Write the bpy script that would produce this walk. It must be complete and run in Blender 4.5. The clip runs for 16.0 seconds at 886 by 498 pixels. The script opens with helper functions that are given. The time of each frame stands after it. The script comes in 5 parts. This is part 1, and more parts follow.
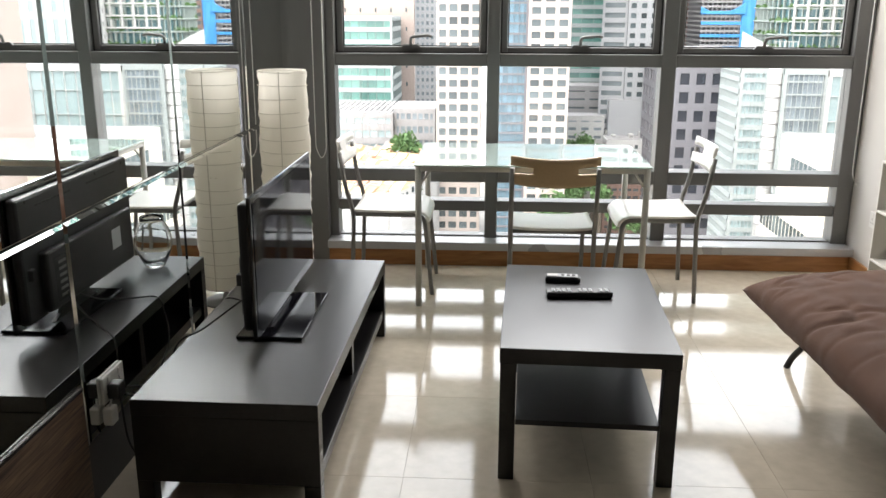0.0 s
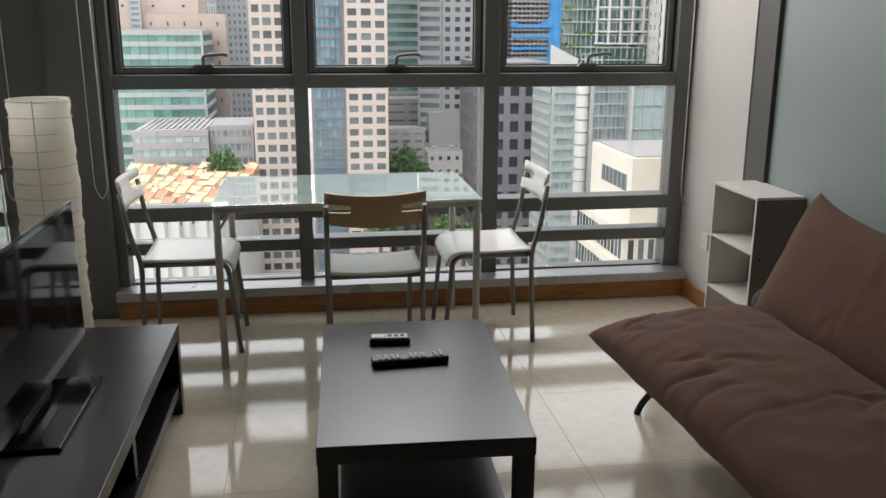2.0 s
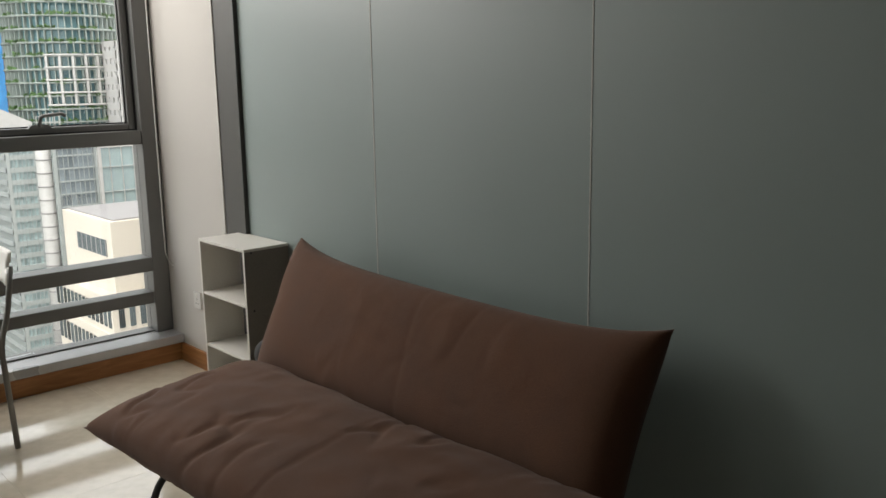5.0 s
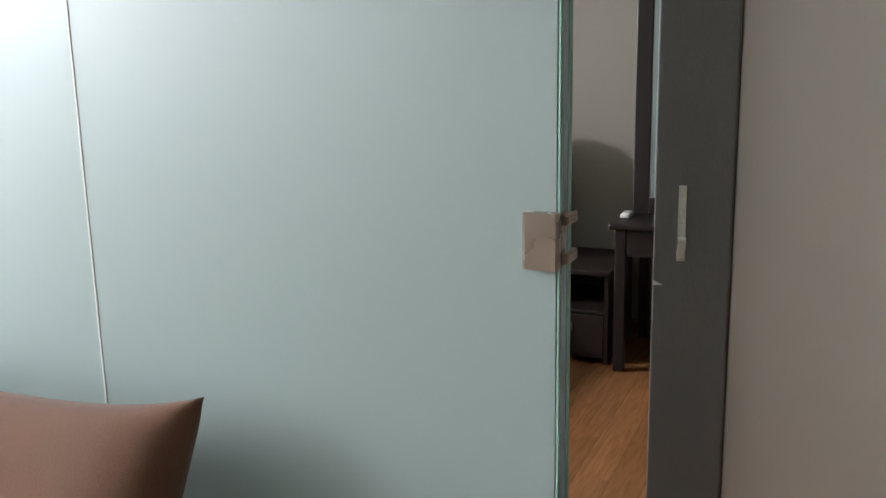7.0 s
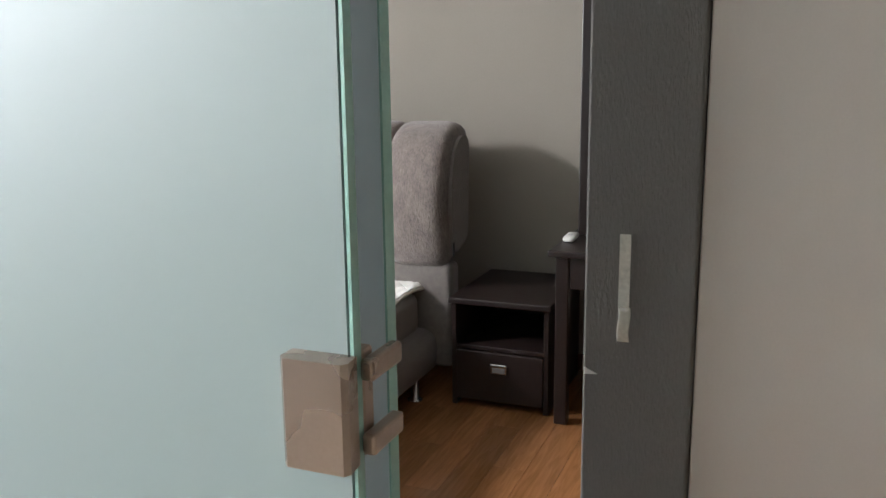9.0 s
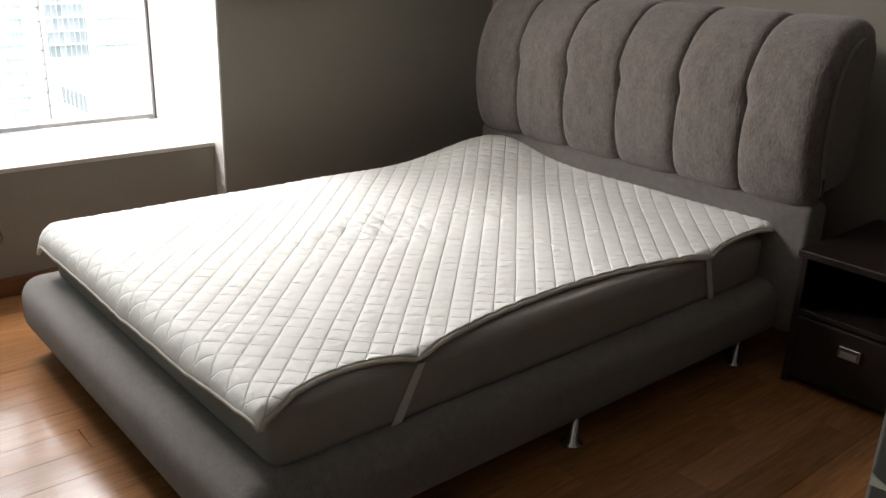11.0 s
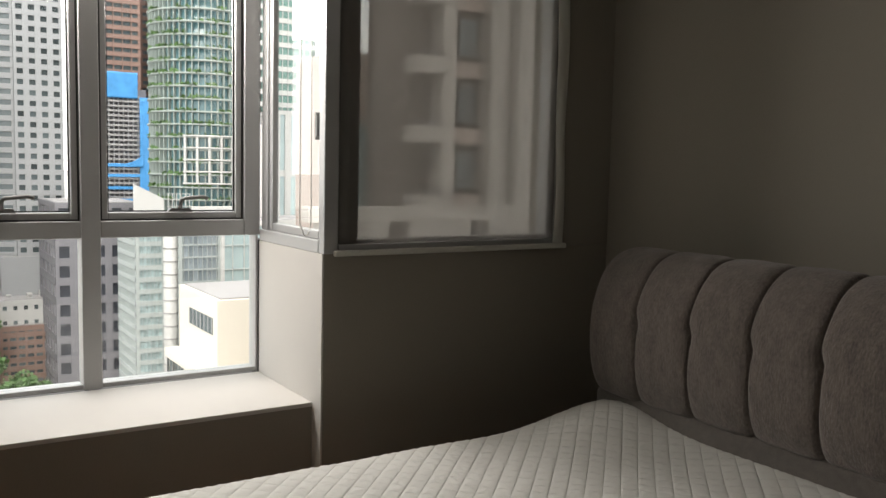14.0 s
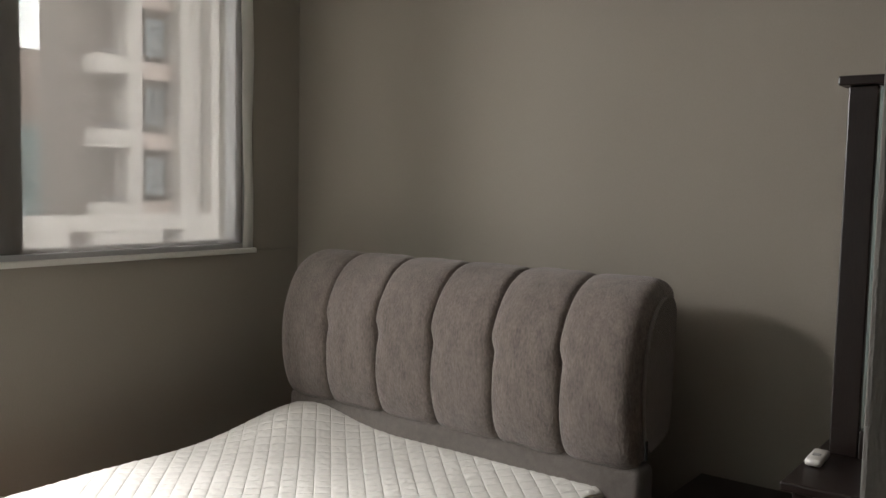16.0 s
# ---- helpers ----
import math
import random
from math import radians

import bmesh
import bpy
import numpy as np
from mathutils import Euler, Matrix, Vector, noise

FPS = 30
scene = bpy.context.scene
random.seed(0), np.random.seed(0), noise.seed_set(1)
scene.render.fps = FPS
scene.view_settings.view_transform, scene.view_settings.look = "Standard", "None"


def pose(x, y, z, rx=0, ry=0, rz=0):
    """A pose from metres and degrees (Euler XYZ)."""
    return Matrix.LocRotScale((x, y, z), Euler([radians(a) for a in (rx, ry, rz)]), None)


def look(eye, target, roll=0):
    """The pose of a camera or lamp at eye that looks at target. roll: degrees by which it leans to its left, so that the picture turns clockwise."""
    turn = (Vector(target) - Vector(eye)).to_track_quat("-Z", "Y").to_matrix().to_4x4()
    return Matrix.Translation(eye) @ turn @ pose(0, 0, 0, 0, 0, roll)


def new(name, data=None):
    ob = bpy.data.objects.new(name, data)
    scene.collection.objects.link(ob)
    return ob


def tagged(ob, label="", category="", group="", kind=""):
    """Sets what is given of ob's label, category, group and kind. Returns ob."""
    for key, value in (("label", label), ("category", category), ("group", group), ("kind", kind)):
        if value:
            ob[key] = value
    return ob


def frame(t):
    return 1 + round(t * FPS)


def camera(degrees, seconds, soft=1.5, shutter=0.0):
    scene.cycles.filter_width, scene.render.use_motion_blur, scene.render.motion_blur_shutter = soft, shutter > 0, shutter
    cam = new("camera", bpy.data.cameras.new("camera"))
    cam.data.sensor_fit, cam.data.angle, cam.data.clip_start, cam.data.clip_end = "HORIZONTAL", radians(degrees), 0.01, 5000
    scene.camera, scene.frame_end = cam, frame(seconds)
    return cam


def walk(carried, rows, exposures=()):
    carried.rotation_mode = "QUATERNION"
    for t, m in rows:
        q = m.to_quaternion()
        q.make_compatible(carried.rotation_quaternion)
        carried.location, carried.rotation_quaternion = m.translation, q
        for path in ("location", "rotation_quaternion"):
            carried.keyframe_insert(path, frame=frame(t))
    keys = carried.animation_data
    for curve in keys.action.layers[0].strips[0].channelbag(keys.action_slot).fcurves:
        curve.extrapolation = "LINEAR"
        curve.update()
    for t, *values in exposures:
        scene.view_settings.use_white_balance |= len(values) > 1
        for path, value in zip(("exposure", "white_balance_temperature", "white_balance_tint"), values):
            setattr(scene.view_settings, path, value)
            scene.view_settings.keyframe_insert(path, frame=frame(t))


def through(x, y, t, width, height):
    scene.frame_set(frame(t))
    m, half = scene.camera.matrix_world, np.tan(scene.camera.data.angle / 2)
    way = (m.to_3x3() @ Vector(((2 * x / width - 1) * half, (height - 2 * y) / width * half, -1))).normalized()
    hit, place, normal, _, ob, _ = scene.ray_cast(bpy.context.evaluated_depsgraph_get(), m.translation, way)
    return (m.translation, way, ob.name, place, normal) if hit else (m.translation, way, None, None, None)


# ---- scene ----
cam = camera(54.4, 16.0)
PATH = [
    (0, (-0.043, -2.46, 1.447), (-0.146, -0.536, 0.91), 0.2),
    (0.5, (-0.075, -2.297, 1.448), (-0.065, -0.37, 0.913), -0.0),
    (1, (-0.103, -2.169, 1.453), (0.035, -0.249, 0.911), -0.7),
    (1.5, (-0.042, -2.039, 1.453), (0.131, -0.117, 0.928), -0.4),
    (2, (0.016, -1.937, 1.454), (0.309, -0.025, 0.947), 0.2),
    (2.5, (0.002, -1.846, 1.458), (0.403, 0.059, 1.001), -0.1),
    (3, (-0.016, -1.826, 1.466), (0.37, 0.105, 1.112), -0.2),
    (3.5, (0.0, -1.822, 1.469), (0.504, 0.089, 1.159), 0.1),
    (4, (0.004, -1.817, 1.46), (0.782, -0.001, 1.149), 0.1),
    (4.5, (0.017, -1.79, 1.451), (1.106, -0.149, 1.099), -1.0),
    (5, (0.082, -1.798, 1.44), (1.407, -0.352, 1.052), -0.9),
    (5.2, (0.115, -1.807, 1.433), (1.516, -0.433, 1.044), -0.4),
    (7.3, (0.88, -1.635, 1.362), (2.679, -0.871, 0.941), -0.7),
    (7.5, (0.947, -1.649, 1.366), (2.745, -0.896, 0.919), -0.2),
    (7.8, (1.051, -1.646, 1.364), (2.882, -0.965, 0.938), -1.4),
    (8, (1.115, -1.642, 1.364), (2.948, -0.991, 0.901), -1.2),
    (8.2, (1.186, -1.622, 1.372), (3.036, -0.981, 0.962), -1.1),
    (10.3, (1.933, -1.542, 1.345), (3.531, -0.491, 0.761), -0.7),
    (10.5, (1.985, -1.537, 1.34), (3.515, -0.413, 0.71), -0.5),
    (11, (2.122, -1.532, 1.342), (3.351, -0.106, 0.668), 1.9),
    (11.5, (2.2, -1.464, 1.363), (3.261, 0.083, 0.668), 1.3),
    (12, (2.244, -1.355, 1.384), (3.298, 0.242, 0.803), 0.1),
    (12.5, (2.271, -1.33, 1.412), (3.124, 0.424, 0.972), 0.5),
    (13, (2.295, -1.333, 1.438), (3.104, 0.468, 1.121), 0.7),
    (13.5, (2.293, -1.327, 1.461), (3.193, 0.445, 1.233), 0.9),
    (14, (2.295, -1.319, 1.458), (3.377, 0.353, 1.274), 1.3),
    (14.5, (2.303, -1.332, 1.457), (3.55, 0.222, 1.28), 1.4),
    (15, (2.302, -1.344, 1.442), (3.698, 0.079, 1.282), 1.6),
    (15.5, (2.318, -1.355, 1.436), (3.818, -0.04, 1.288), 1.6),
    (16, (2.317, -1.369, 1.446), (3.901, -0.158, 1.293), 1.2),
]
EXPOSURE = [(0, 1.05, 6500, 10), (0.6, 0.85, 6500, 10), (1.5, 0.25, 6500, 10), (3, -0.25, 6450, 10), (4, -0.35, 6600, 9), (4.5, -0.1, 6700, 9), (5.2, 0.2, 6700, 8), (7.3, 2.8, 6000, 9), (8.2, 3.05, 6000, 9), (10.3, 2.3, 6100, 11), (11, 1.85, 6400, 9), (11.5, 1.2, 6500, 7), (13, 0.6, 6600, 9), (13.5, 0.4, 6700, 9), (14.5, 0.4, 7000, 7), (15, 0.95, 7200, 6), (15.5, 1.65, 6800, 8), (16, 1.9, 6500, 10)]
walk(cam, [(t, look(eye, target, roll)) for t, eye, target, roll in PATH], EXPOSURE)

# ---------------------------------------------------------------- world and light
world = bpy.data.worlds.new("sky")
scene.world = world
world.use_nodes = True
wn = world.node_tree.nodes
wl = world.node_tree.links
sky = wn.new("ShaderNodeTexSky")
sky.sky_type = "NISHITA"
sky.sun_disc = False
sky.sun_elevation = radians(58)
sky.sun_rotation = radians(200)
sky.air_density, sky.dust_density, sky.ozone_density = 1.6, 4.0, 1.0
soften = wn.new("ShaderNodeMixRGB")
soften.inputs["Fac"].default_value = 0.62
soften.inputs["Color2"].default_value = (26.9, 26.2, 26.8, 1)
wl.new(sky.outputs["Color"], soften.inputs["Color1"])
wl.new(soften.outputs["Color"], wn["Background"].inputs["Color"])
wn["Background"].inputs["Strength"].default_value = 0.15
sun = new("sun", bpy.data.lights.new("sun", "SUN"))
sun.data.energy, sun.data.angle, sun.data.color = 1.0, radians(20), (1.0, 0.96, 0.9)
sun.matrix_world = look((-20, -34, 60), (0, 0, 0))


def sky_panel(name, at, aim, sx, sy, watts):
    """Sky light entering through the head of a window's opening."""
    lamp = new(name, bpy.data.lights.new(name, "AREA"))
    lamp.data.shape, lamp.data.size, lamp.data.size_y = "RECTANGLE", sx, sy
    lamp.data.energy, lamp.data.color = watts, (1.0, 0.95, 0.93)
    lamp.matrix_world = look(at, aim)
    return lamp


sky_panel("sky_living", (0.5, 2.64, 2.25), (0.4, -0.6, 0.5), 2.3, 0.34, 42)
sky_panel("sky_bay", (3.02, 2.61, 2.25), (3.9, -0.3, 0.9), 1.1, 0.34, 34)


# ---------------------------------------------------------------- materials
def material(name):
    m = bpy.data.materials.new(name)
    m.use_nodes = True
    return m, m.node_tree.nodes, m.node_tree.links, m.node_tree.nodes["Principled BSDF"]


def surface(name, colour, rough=0.5, metal=0.0, vary=0.15, scale=8.0, bump=0.0, bump_scale=120.0, stretch=(1, 1, 1),
            coat=0.0, piece=0.0, sheen=0.0, transmission=0.0, rough_vary=0.1, detail_mix=0.5):
    """A paint, stone, cloth or metal with variation at two scales."""
    m, n, l, b = material(name)
    tc = n.new("ShaderNodeTexCoord")
    mp = n.new("ShaderNodeMapping")
    mp.inputs["Scale"].default_value = stretch
    l.new(tc.outputs["Object"], mp.inputs["Vector"])
    big, fine = n.new("ShaderNodeTexNoise"), n.new("ShaderNodeTexNoise")
    big.inputs["Scale"].default_value, big.inputs["Detail"].default_value = scale, 4
    fine.inputs["Scale"].default_value, fine.inputs["Detail"].default_value = bump_scale, 5
    for t in (big, fine):
        l.new(mp.outputs["Vector"], t.inputs["Vector"])
    mix = n.new("ShaderNodeMixRGB")
    mix.inputs["Fac"].default_value = detail_mix
    l.new(big.outputs["Fac"], mix.inputs["Color1"])
    l.new(fine.outputs["Fac"], mix.inputs["Color2"])
    ramp = n.new("ShaderNodeValToRGB")
    ramp.color_ramp.elements[0].position, ramp.color_ramp.elements[1].position = 0.3, 0.7
    ramp.color_ramp.elements[0].color = (*[c * (1 - vary) for c in colour], 1)
    ramp.color_ramp.elements[1].color = (*[min(1, c * (1 + vary)) for c in colour], 1)
    l.new(mix.outputs["Color"], ramp.inputs["Fac"])
    out = ramp.outputs["Color"]
    if piece:
        info = n.new("ShaderNodeObjectInfo")
        hsv = n.new("ShaderNodeHueSaturation")
        rng = n.new("ShaderNodeMapRange")
        rng.inputs["To Min"].default_value, rng.inputs["To Max"].default_value = 1 - piece, 1 + piece
        l.new(info.outputs["Random"], rng.inputs["Value"])
        l.new(rng.outputs["Result"], hsv.inputs["Value"])
        l.new(out, hsv.inputs["Color"])
        out = hsv.outputs["Color"]
    l.new(out, b.inputs["Base Color"])
    rr = n.new("ShaderNodeMapRange")
    rr.inputs["To Min"].default_value, rr.inputs["To Max"].default_value = max(0.02, rough - rough_vary), min(1, rough + rough_vary)
    l.new(big.outputs["Fac"], rr.inputs["Value"])
    l.new(rr.outputs["Result"], b.inputs["Roughness"])
    b.inputs["Metallic"].default_value = metal
    b.inputs["Coat Weight"].default_value = coat
    b.inputs["Coat Roughness"].default_value = 0.08
    b.inputs["Sheen Weight"].default_value = sheen
    b.inputs["Transmission Weight"].default_value = transmission
    if bump:
        bp = n.new("ShaderNodeBump")
        bp.inputs["Strength"].default_value, bp.inputs["Distance"].default_value = bump, 0.004
        l.new(fine.outputs["Fac"], bp.inputs["Height"])
        l.new(bp.outputs["Normal"], b.inputs["Normal"])
    return m


def wood(name, dark, light, rough=0.35, scale=3.0, stretch=(1, 14, 1), piece=0.0, coat=0.0):
    m, n, l, b = material(name)
    tc, mp = n.new("ShaderNodeTexCoord"), n.new("ShaderNodeMapping")
    mp.inputs["Scale"].default_value = stretch
    l.new(tc.outputs["Object"], mp.inputs["Vector"])
    w = n.new("ShaderNodeTexNoise")
    w.inputs["Scale"].default_value, w.inputs["Detail"].default_value, w.inputs["Distortion"].default_value = scale, 8, 1.2
    l.new(mp.outputs["Vector"], w.inputs["Vector"])
    ramp = n.new("ShaderNodeValToRGB")
    ramp.color_ramp.elements[0].position, ramp.color_ramp.elements[1].position = 0.32, 0.68
    ramp.color_ramp.elements[0].color, ramp.color_ramp.elements[1].color = (*dark, 1), (*light, 1)
    out = ramp.outputs["Color"]
    if piece:
        info, hsv, rng = n.new("ShaderNodeObjectInfo"), n.new("ShaderNodeHueSaturation"), n.new("ShaderNodeMapRange")
        add = n.new("ShaderNodeVectorMath")
        l.new(info.outputs["Random"], rng.inputs["Value"])
        rng.inputs["To Min"].default_value, rng.inputs["To Max"].default_value = 1 - piece, 1 + piece
        l.new(rng.outputs["Result"], hsv.inputs["Value"])
        l.new(out, hsv.inputs["Color"])
        l.new(mp.outputs["Vector"], add.inputs[0])
        l.new(info.outputs["Location"], add.inputs[1])
        l.new(add.outputs["Vector"], w.inputs["Vector"])
        out = hsv.outputs["Color"]
    l.new(w.outputs["Fac"], ramp.inputs["Fac"])
    l.new(out, b.inputs["Base Color"])
    b.inputs["Roughness"].default_value, b.inputs["Coat Weight"].default_value = rough, coat
    bp = n.new("ShaderNodeBump")
    bp.inputs["Strength"].default_value, bp.inputs["Distance"].default_value = 0.15, 0.002
    l.new(w.outputs["Fac"], bp.inputs["Height"])
    l.new(bp.outputs["Normal"], b.inputs["Normal"])
    return m


def clear_glass(name, tint=(0.97, 0.99, 0.985), gloss=0.9):
    m, n, l, b = material(name)
    n.remove(b)
    tr, gl, mix, fr = n.new("ShaderNodeBsdfTransparent"), n.new("ShaderNodeBsdfGlossy"), n.new("ShaderNodeMixShader"), n.new("ShaderNodeLayerWeight")
    power, scale = n.new("ShaderNodeMath"), n.new("ShaderNodeMath")
    tr.inputs["Color"].default_value = (*tint, 1)
    gl.inputs["Color"].default_value = (gloss, gloss, gloss, 1)
    gl.inputs["Roughness"].default_value = 0.01
    fr.inputs["Blend"].default_value = 0.5
    power.operation, power.inputs[1].default_value = "POWER", 5.0
    scale.operation, scale.inputs[1].default_value, scale.inputs[2].default_value = "MULTIPLY_ADD", 0.9, 0.035
    l.new(fr.outputs["Facing"], power.inputs[0])
    l.new(power.outputs["Value"], scale.inputs[0])
    l.new(scale.outputs["Value"], mix.inputs["Fac"])
    l.new(tr.outputs["BSDF"], mix.inputs[1])
    l.new(gl.outputs["BSDF"], mix.inputs[2])
    l.new(mix.outputs["Shader"], n["Material Output"].inputs["Surface"])
    return m


def frosted(name, colour, through=0.35, rough=0.35, gloss=0.5):
    m, n, l, b = material(name)
    tl, mix = n.new("ShaderNodeBsdfTranslucent"), n.new("ShaderNodeMixShader")
    noise_t, ramp = n.new("ShaderNodeTexNoise"), n.new("ShaderNodeValToRGB")
    noise_t.inputs["Scale"].default_value = 1.3
    ramp.color_ramp.elements[0].color = (*[c * 0.95 for c in colour], 1)
    ramp.color_ramp.elements[1].color = (*[min(1, c * 1.05) for c in colour], 1)
    l.new(noise_t.outputs["Fac"], ramp.inputs["Fac"])
    l.new(ramp.outputs["Color"], b.inputs["Base Color"])
    l.new(ramp.outputs["Color"], tl.inputs["Color"])
    b.inputs["Roughness"].default_value = rough
    b.inputs["Specular IOR Level"].default_value = gloss
    mix.inputs["Fac"].default_value = through
    l.new(b.outputs["BSDF"], mix.inputs[1])
    l.new(tl.outputs["BSDF"], mix.inputs[2])
    l.new(mix.outputs["Shader"], n["Material Output"].inputs["Surface"])
    return m


M = {}
M["aluminium"] = surface("grey_aluminium_frame", (0.165, 0.165, 0.16), 0.42, 0.35, 0.06, 3, 0.05, 200)
M["aluminium_light"] = surface("silver_aluminium_frame", (0.44, 0.44, 0.44), 0.4, 0.35, 0.06, 3, 0.05, 200)
M["sill_metal"] = surface("sill_aluminium", (0.46, 0.46, 0.47), 0.3, 0.3, 0.08, 4, 0.05, 160)
M["paint_beige"] = surface("beige_wall_paint", (0.56, 0.535, 0.50), 0.8, 0, 0.04, 1.5, 0.12, 260)
M["wallpaper"] = surface("taupe_wallpaper", (0.275, 0.248, 0.208), 0.75, 0, 0.06, 1.2, 0.35, 420, (1, 1, 0.25))
M["wallpaper_grey"] = surface("dark_grey_wallpaper", (0.13, 0.125, 0.115), 0.8, 0, 0.1, 2, 0.5, 320, (1, 1, 0.3))
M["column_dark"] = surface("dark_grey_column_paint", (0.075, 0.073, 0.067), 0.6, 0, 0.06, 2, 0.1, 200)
M["ceiling_paint"] = surface("white_ceiling_paint", (0.78, 0.77, 0.75), 0.9, 0, 0.02, 2, 0.05, 300)
M["bay_paint"] = surface("white_bay_paint", (0.58, 0.555, 0.52), 0.7, 0, 0.05, 2.5, 0.12, 240)
M["skirting"] = wood("orange_timber_skirting", (0.26, 0.105, 0.03), (0.42, 0.19, 0.065), 0.4, 4, (1, 1, 8))
M["skirting_dark"] = wood("red_timber_skirting", (0.13, 0.045, 0.018), (0.22, 0.085, 0.035), 0.4, 4, (1, 1, 8))
M["tile"] = surface("polished_beige_marble", (0.56, 0.50, 0.40), 0.075, 0, 0.12, 2.2, 0.0, 18, coat=0.25, piece=0.03, rough_vary=0.03)
M["grout"] = surface("tile_grout", (0.53, 0.48, 0.395), 0.6, 0, 0.1, 20)
M["plank"] = wood("oak_floor_plank", (0.205, 0.090, 0.032), (0.29, 0.132, 0.050), 0.22, 4, (14, 1.2, 14), piece=0.14, coat=0.15)
M["black_veneer"] = wood("black_brown_veneer", (0.0035, 0.0032, 0.0032), (0.0085, 0.0076, 0.0074), 0.28, 9, (4, 60, 4))
M["black_veneer"].node_tree.nodes["Principled BSDF"].inputs["Specular IOR Level"].default_value = 0.46
M["dark_veneer"] = wood("dark_espresso_veneer", (0.009, 0.005, 0.0045), (0.018, 0.011, 0.009), 0.36, 7, (4, 50, 4))
M["zebra"] = wood("zebra_veneer", (0.018, 0.012, 0.009), (0.17, 0.11, 0.07), 0.4, 2.2, (2, 2, 60))
M["gloss_black"] = surface("gloss_black_plastic", (0.008, 0.008, 0.009), 0.07, 0, 0.1, 3, coat=0.6, rough_vary=0.03)
M["screen"] = surface("tv_screen_glass", (0.006, 0.006, 0.008), 0.06, 0, 0.05, 3, rough_vary=0.02)
M["screen"].node_tree.nodes["Principled BSDF"].inputs["Specular IOR Level"].default_value = 0.18
M["black_plastic"] = surface("black_plastic", (0.016, 0.016, 0.017), 0.42, 0, 0.1, 5, 0.08, 300)
M["rubber_black"] = surface("black_rubber", (0.012, 0.012, 0.012), 0.7, 0, 0.1, 5)
M["remote_grey"] = surface("grey_plastic_buttons", (0.42, 0.43, 0.44), 0.35, 0.1, 0.08, 40)
M["white_plastic"] = surface("white_plastic", (0.62, 0.61, 0.575), 0.4, 0, 0.04, 4)
M["chair_white"] = surface("white_lacquered_plywood", (0.83, 0.82, 0.78), 0.32, 0, 0.04, 3, 0.03, 120)
M["chair_tan"] = surface("tan_plywood_back", (0.50, 0.36, 0.20), 0.4, 0, 0.08, 3, 0.08, 90, (1, 6, 1))
M["steel_tube"] = surface("grey_lacquered_steel", (0.22, 0.215, 0.205), 0.38, 0.4, 0.06, 6)
M["table_leg"] = surface("cream_lacquered_steel", (0.52, 0.505, 0.46), 0.4, 0.2, 0.06, 6)
M["chrome"] = surface("brushed_chrome", (0.62, 0.61, 0.59), 0.22, 1.0, 0.05, 10)
M["bronze"] = surface("satin_bronze_metal", (0.36, 0.28, 0.225), 0.28, 0.8, 0.06, 8, 0.04, 250)
M["sofa"] = surface("brown_microfibre", (0.096, 0.041, 0.0195), 0.92, 0, 0.22, 7, 0.35, 300, sheen=0.08)
M["tape"] = surface("yellowed_adhesive_tape", (0.50, 0.49, 0.43), 0.35, 0, 0.2, 30)
M["paper"] = frosted("white_rice_paper", (0.86, 0.83, 0.75), 0.5, 0.8)
M["shelf_white"] = surface("white_melamine", (0.70, 0.68, 0.63), 0.45, 0, 0.04, 4)
M["shelf_shade"] = surface("shaded_side_board", (0.20, 0.175, 0.15), 0.7, 0, 0.12, 6, 0.1, 120)
M["bed_cloth"] = surface("grey_woven_upholstery", (0.155, 0.136, 0.121), 0.92, 0, 0.42, 40, 0.8, 380, sheen=0.25, detail_mix=0.7)
M["head_cloth"] = surface("taupe_chenille", (0.153, 0.126, 0.110), 0.92, 0, 0.42, 34, 1.0, 150, (1, 1, 0.4), sheen=0.3, detail_mix=0.55)
M["mattress"] = surface("grey_mattress_ticking", (0.26, 0.24, 0.215), 0.85, 0, 0.10, 12, 0.3, 300)
M["pad"] = surface("white_quilted_cotton", (0.67, 0.66, 0.62), 0.85, 0, 0.05, 5, 0.25, 260)
M["pad_trim"] = surface("cream_binding_tape", (0.55, 0.52, 0.45), 0.85, 0, 0.06, 8)
M["elastic"] = surface("white_elastic_strap", (0.55, 0.54, 0.51), 0.8, 0, 0.05, 30)
M["door_beige"] = surface("beige_laminate_door", (0.68, 0.64, 0.60), 0.5, 0, 0.03, 2, 0.05, 200)
M["blind"] = frosted("white_blind_fabric", (0.74, 0.73, 0.68), 0.45, 0.8)
M["frost"] = frosted("frosted_green_glass", (0.26, 0.315, 0.30), 0.14, 0.42, 0.7)
M["frost"].node_tree.nodes["Principled BSDF"].inputs["IOR"].default_value = 1.52
M["frost_leaf"] = frosted("frosted_door_glass", (0.62, 0.68, 0.70), 0.6, 0.30)
M["glass_edge"] = surface("green_glass_edge", (0.36, 0.58, 0.50), 0.2, 0, 0.1, 3, transmission=0.3)
M["glass"] = clear_glass("window_glass")
m_scrim, _n, _l, _b = material("sheer_screen_fabric")
_n.remove(_b)
_t, _d, _f, _m1, _m2 = _n.new("ShaderNodeBsdfTransparent"), _n.new("ShaderNodeBsdfDiffuse"), _n.new("ShaderNodeBsdfTranslucent"), _n.new("ShaderNodeMixShader"), _n.new("ShaderNodeMixShader")
_t.inputs["Color"].default_value = (0.96, 0.95, 0.93, 1)
_d.inputs["Color"].default_value = (0.24, 0.225, 0.205, 1)
_f.inputs["Color"].default_value = (0.20, 0.19, 0.18, 1)
_m1.inputs["Fac"].default_value, _m2.inputs["Fac"].default_value = 0.35, 0.66
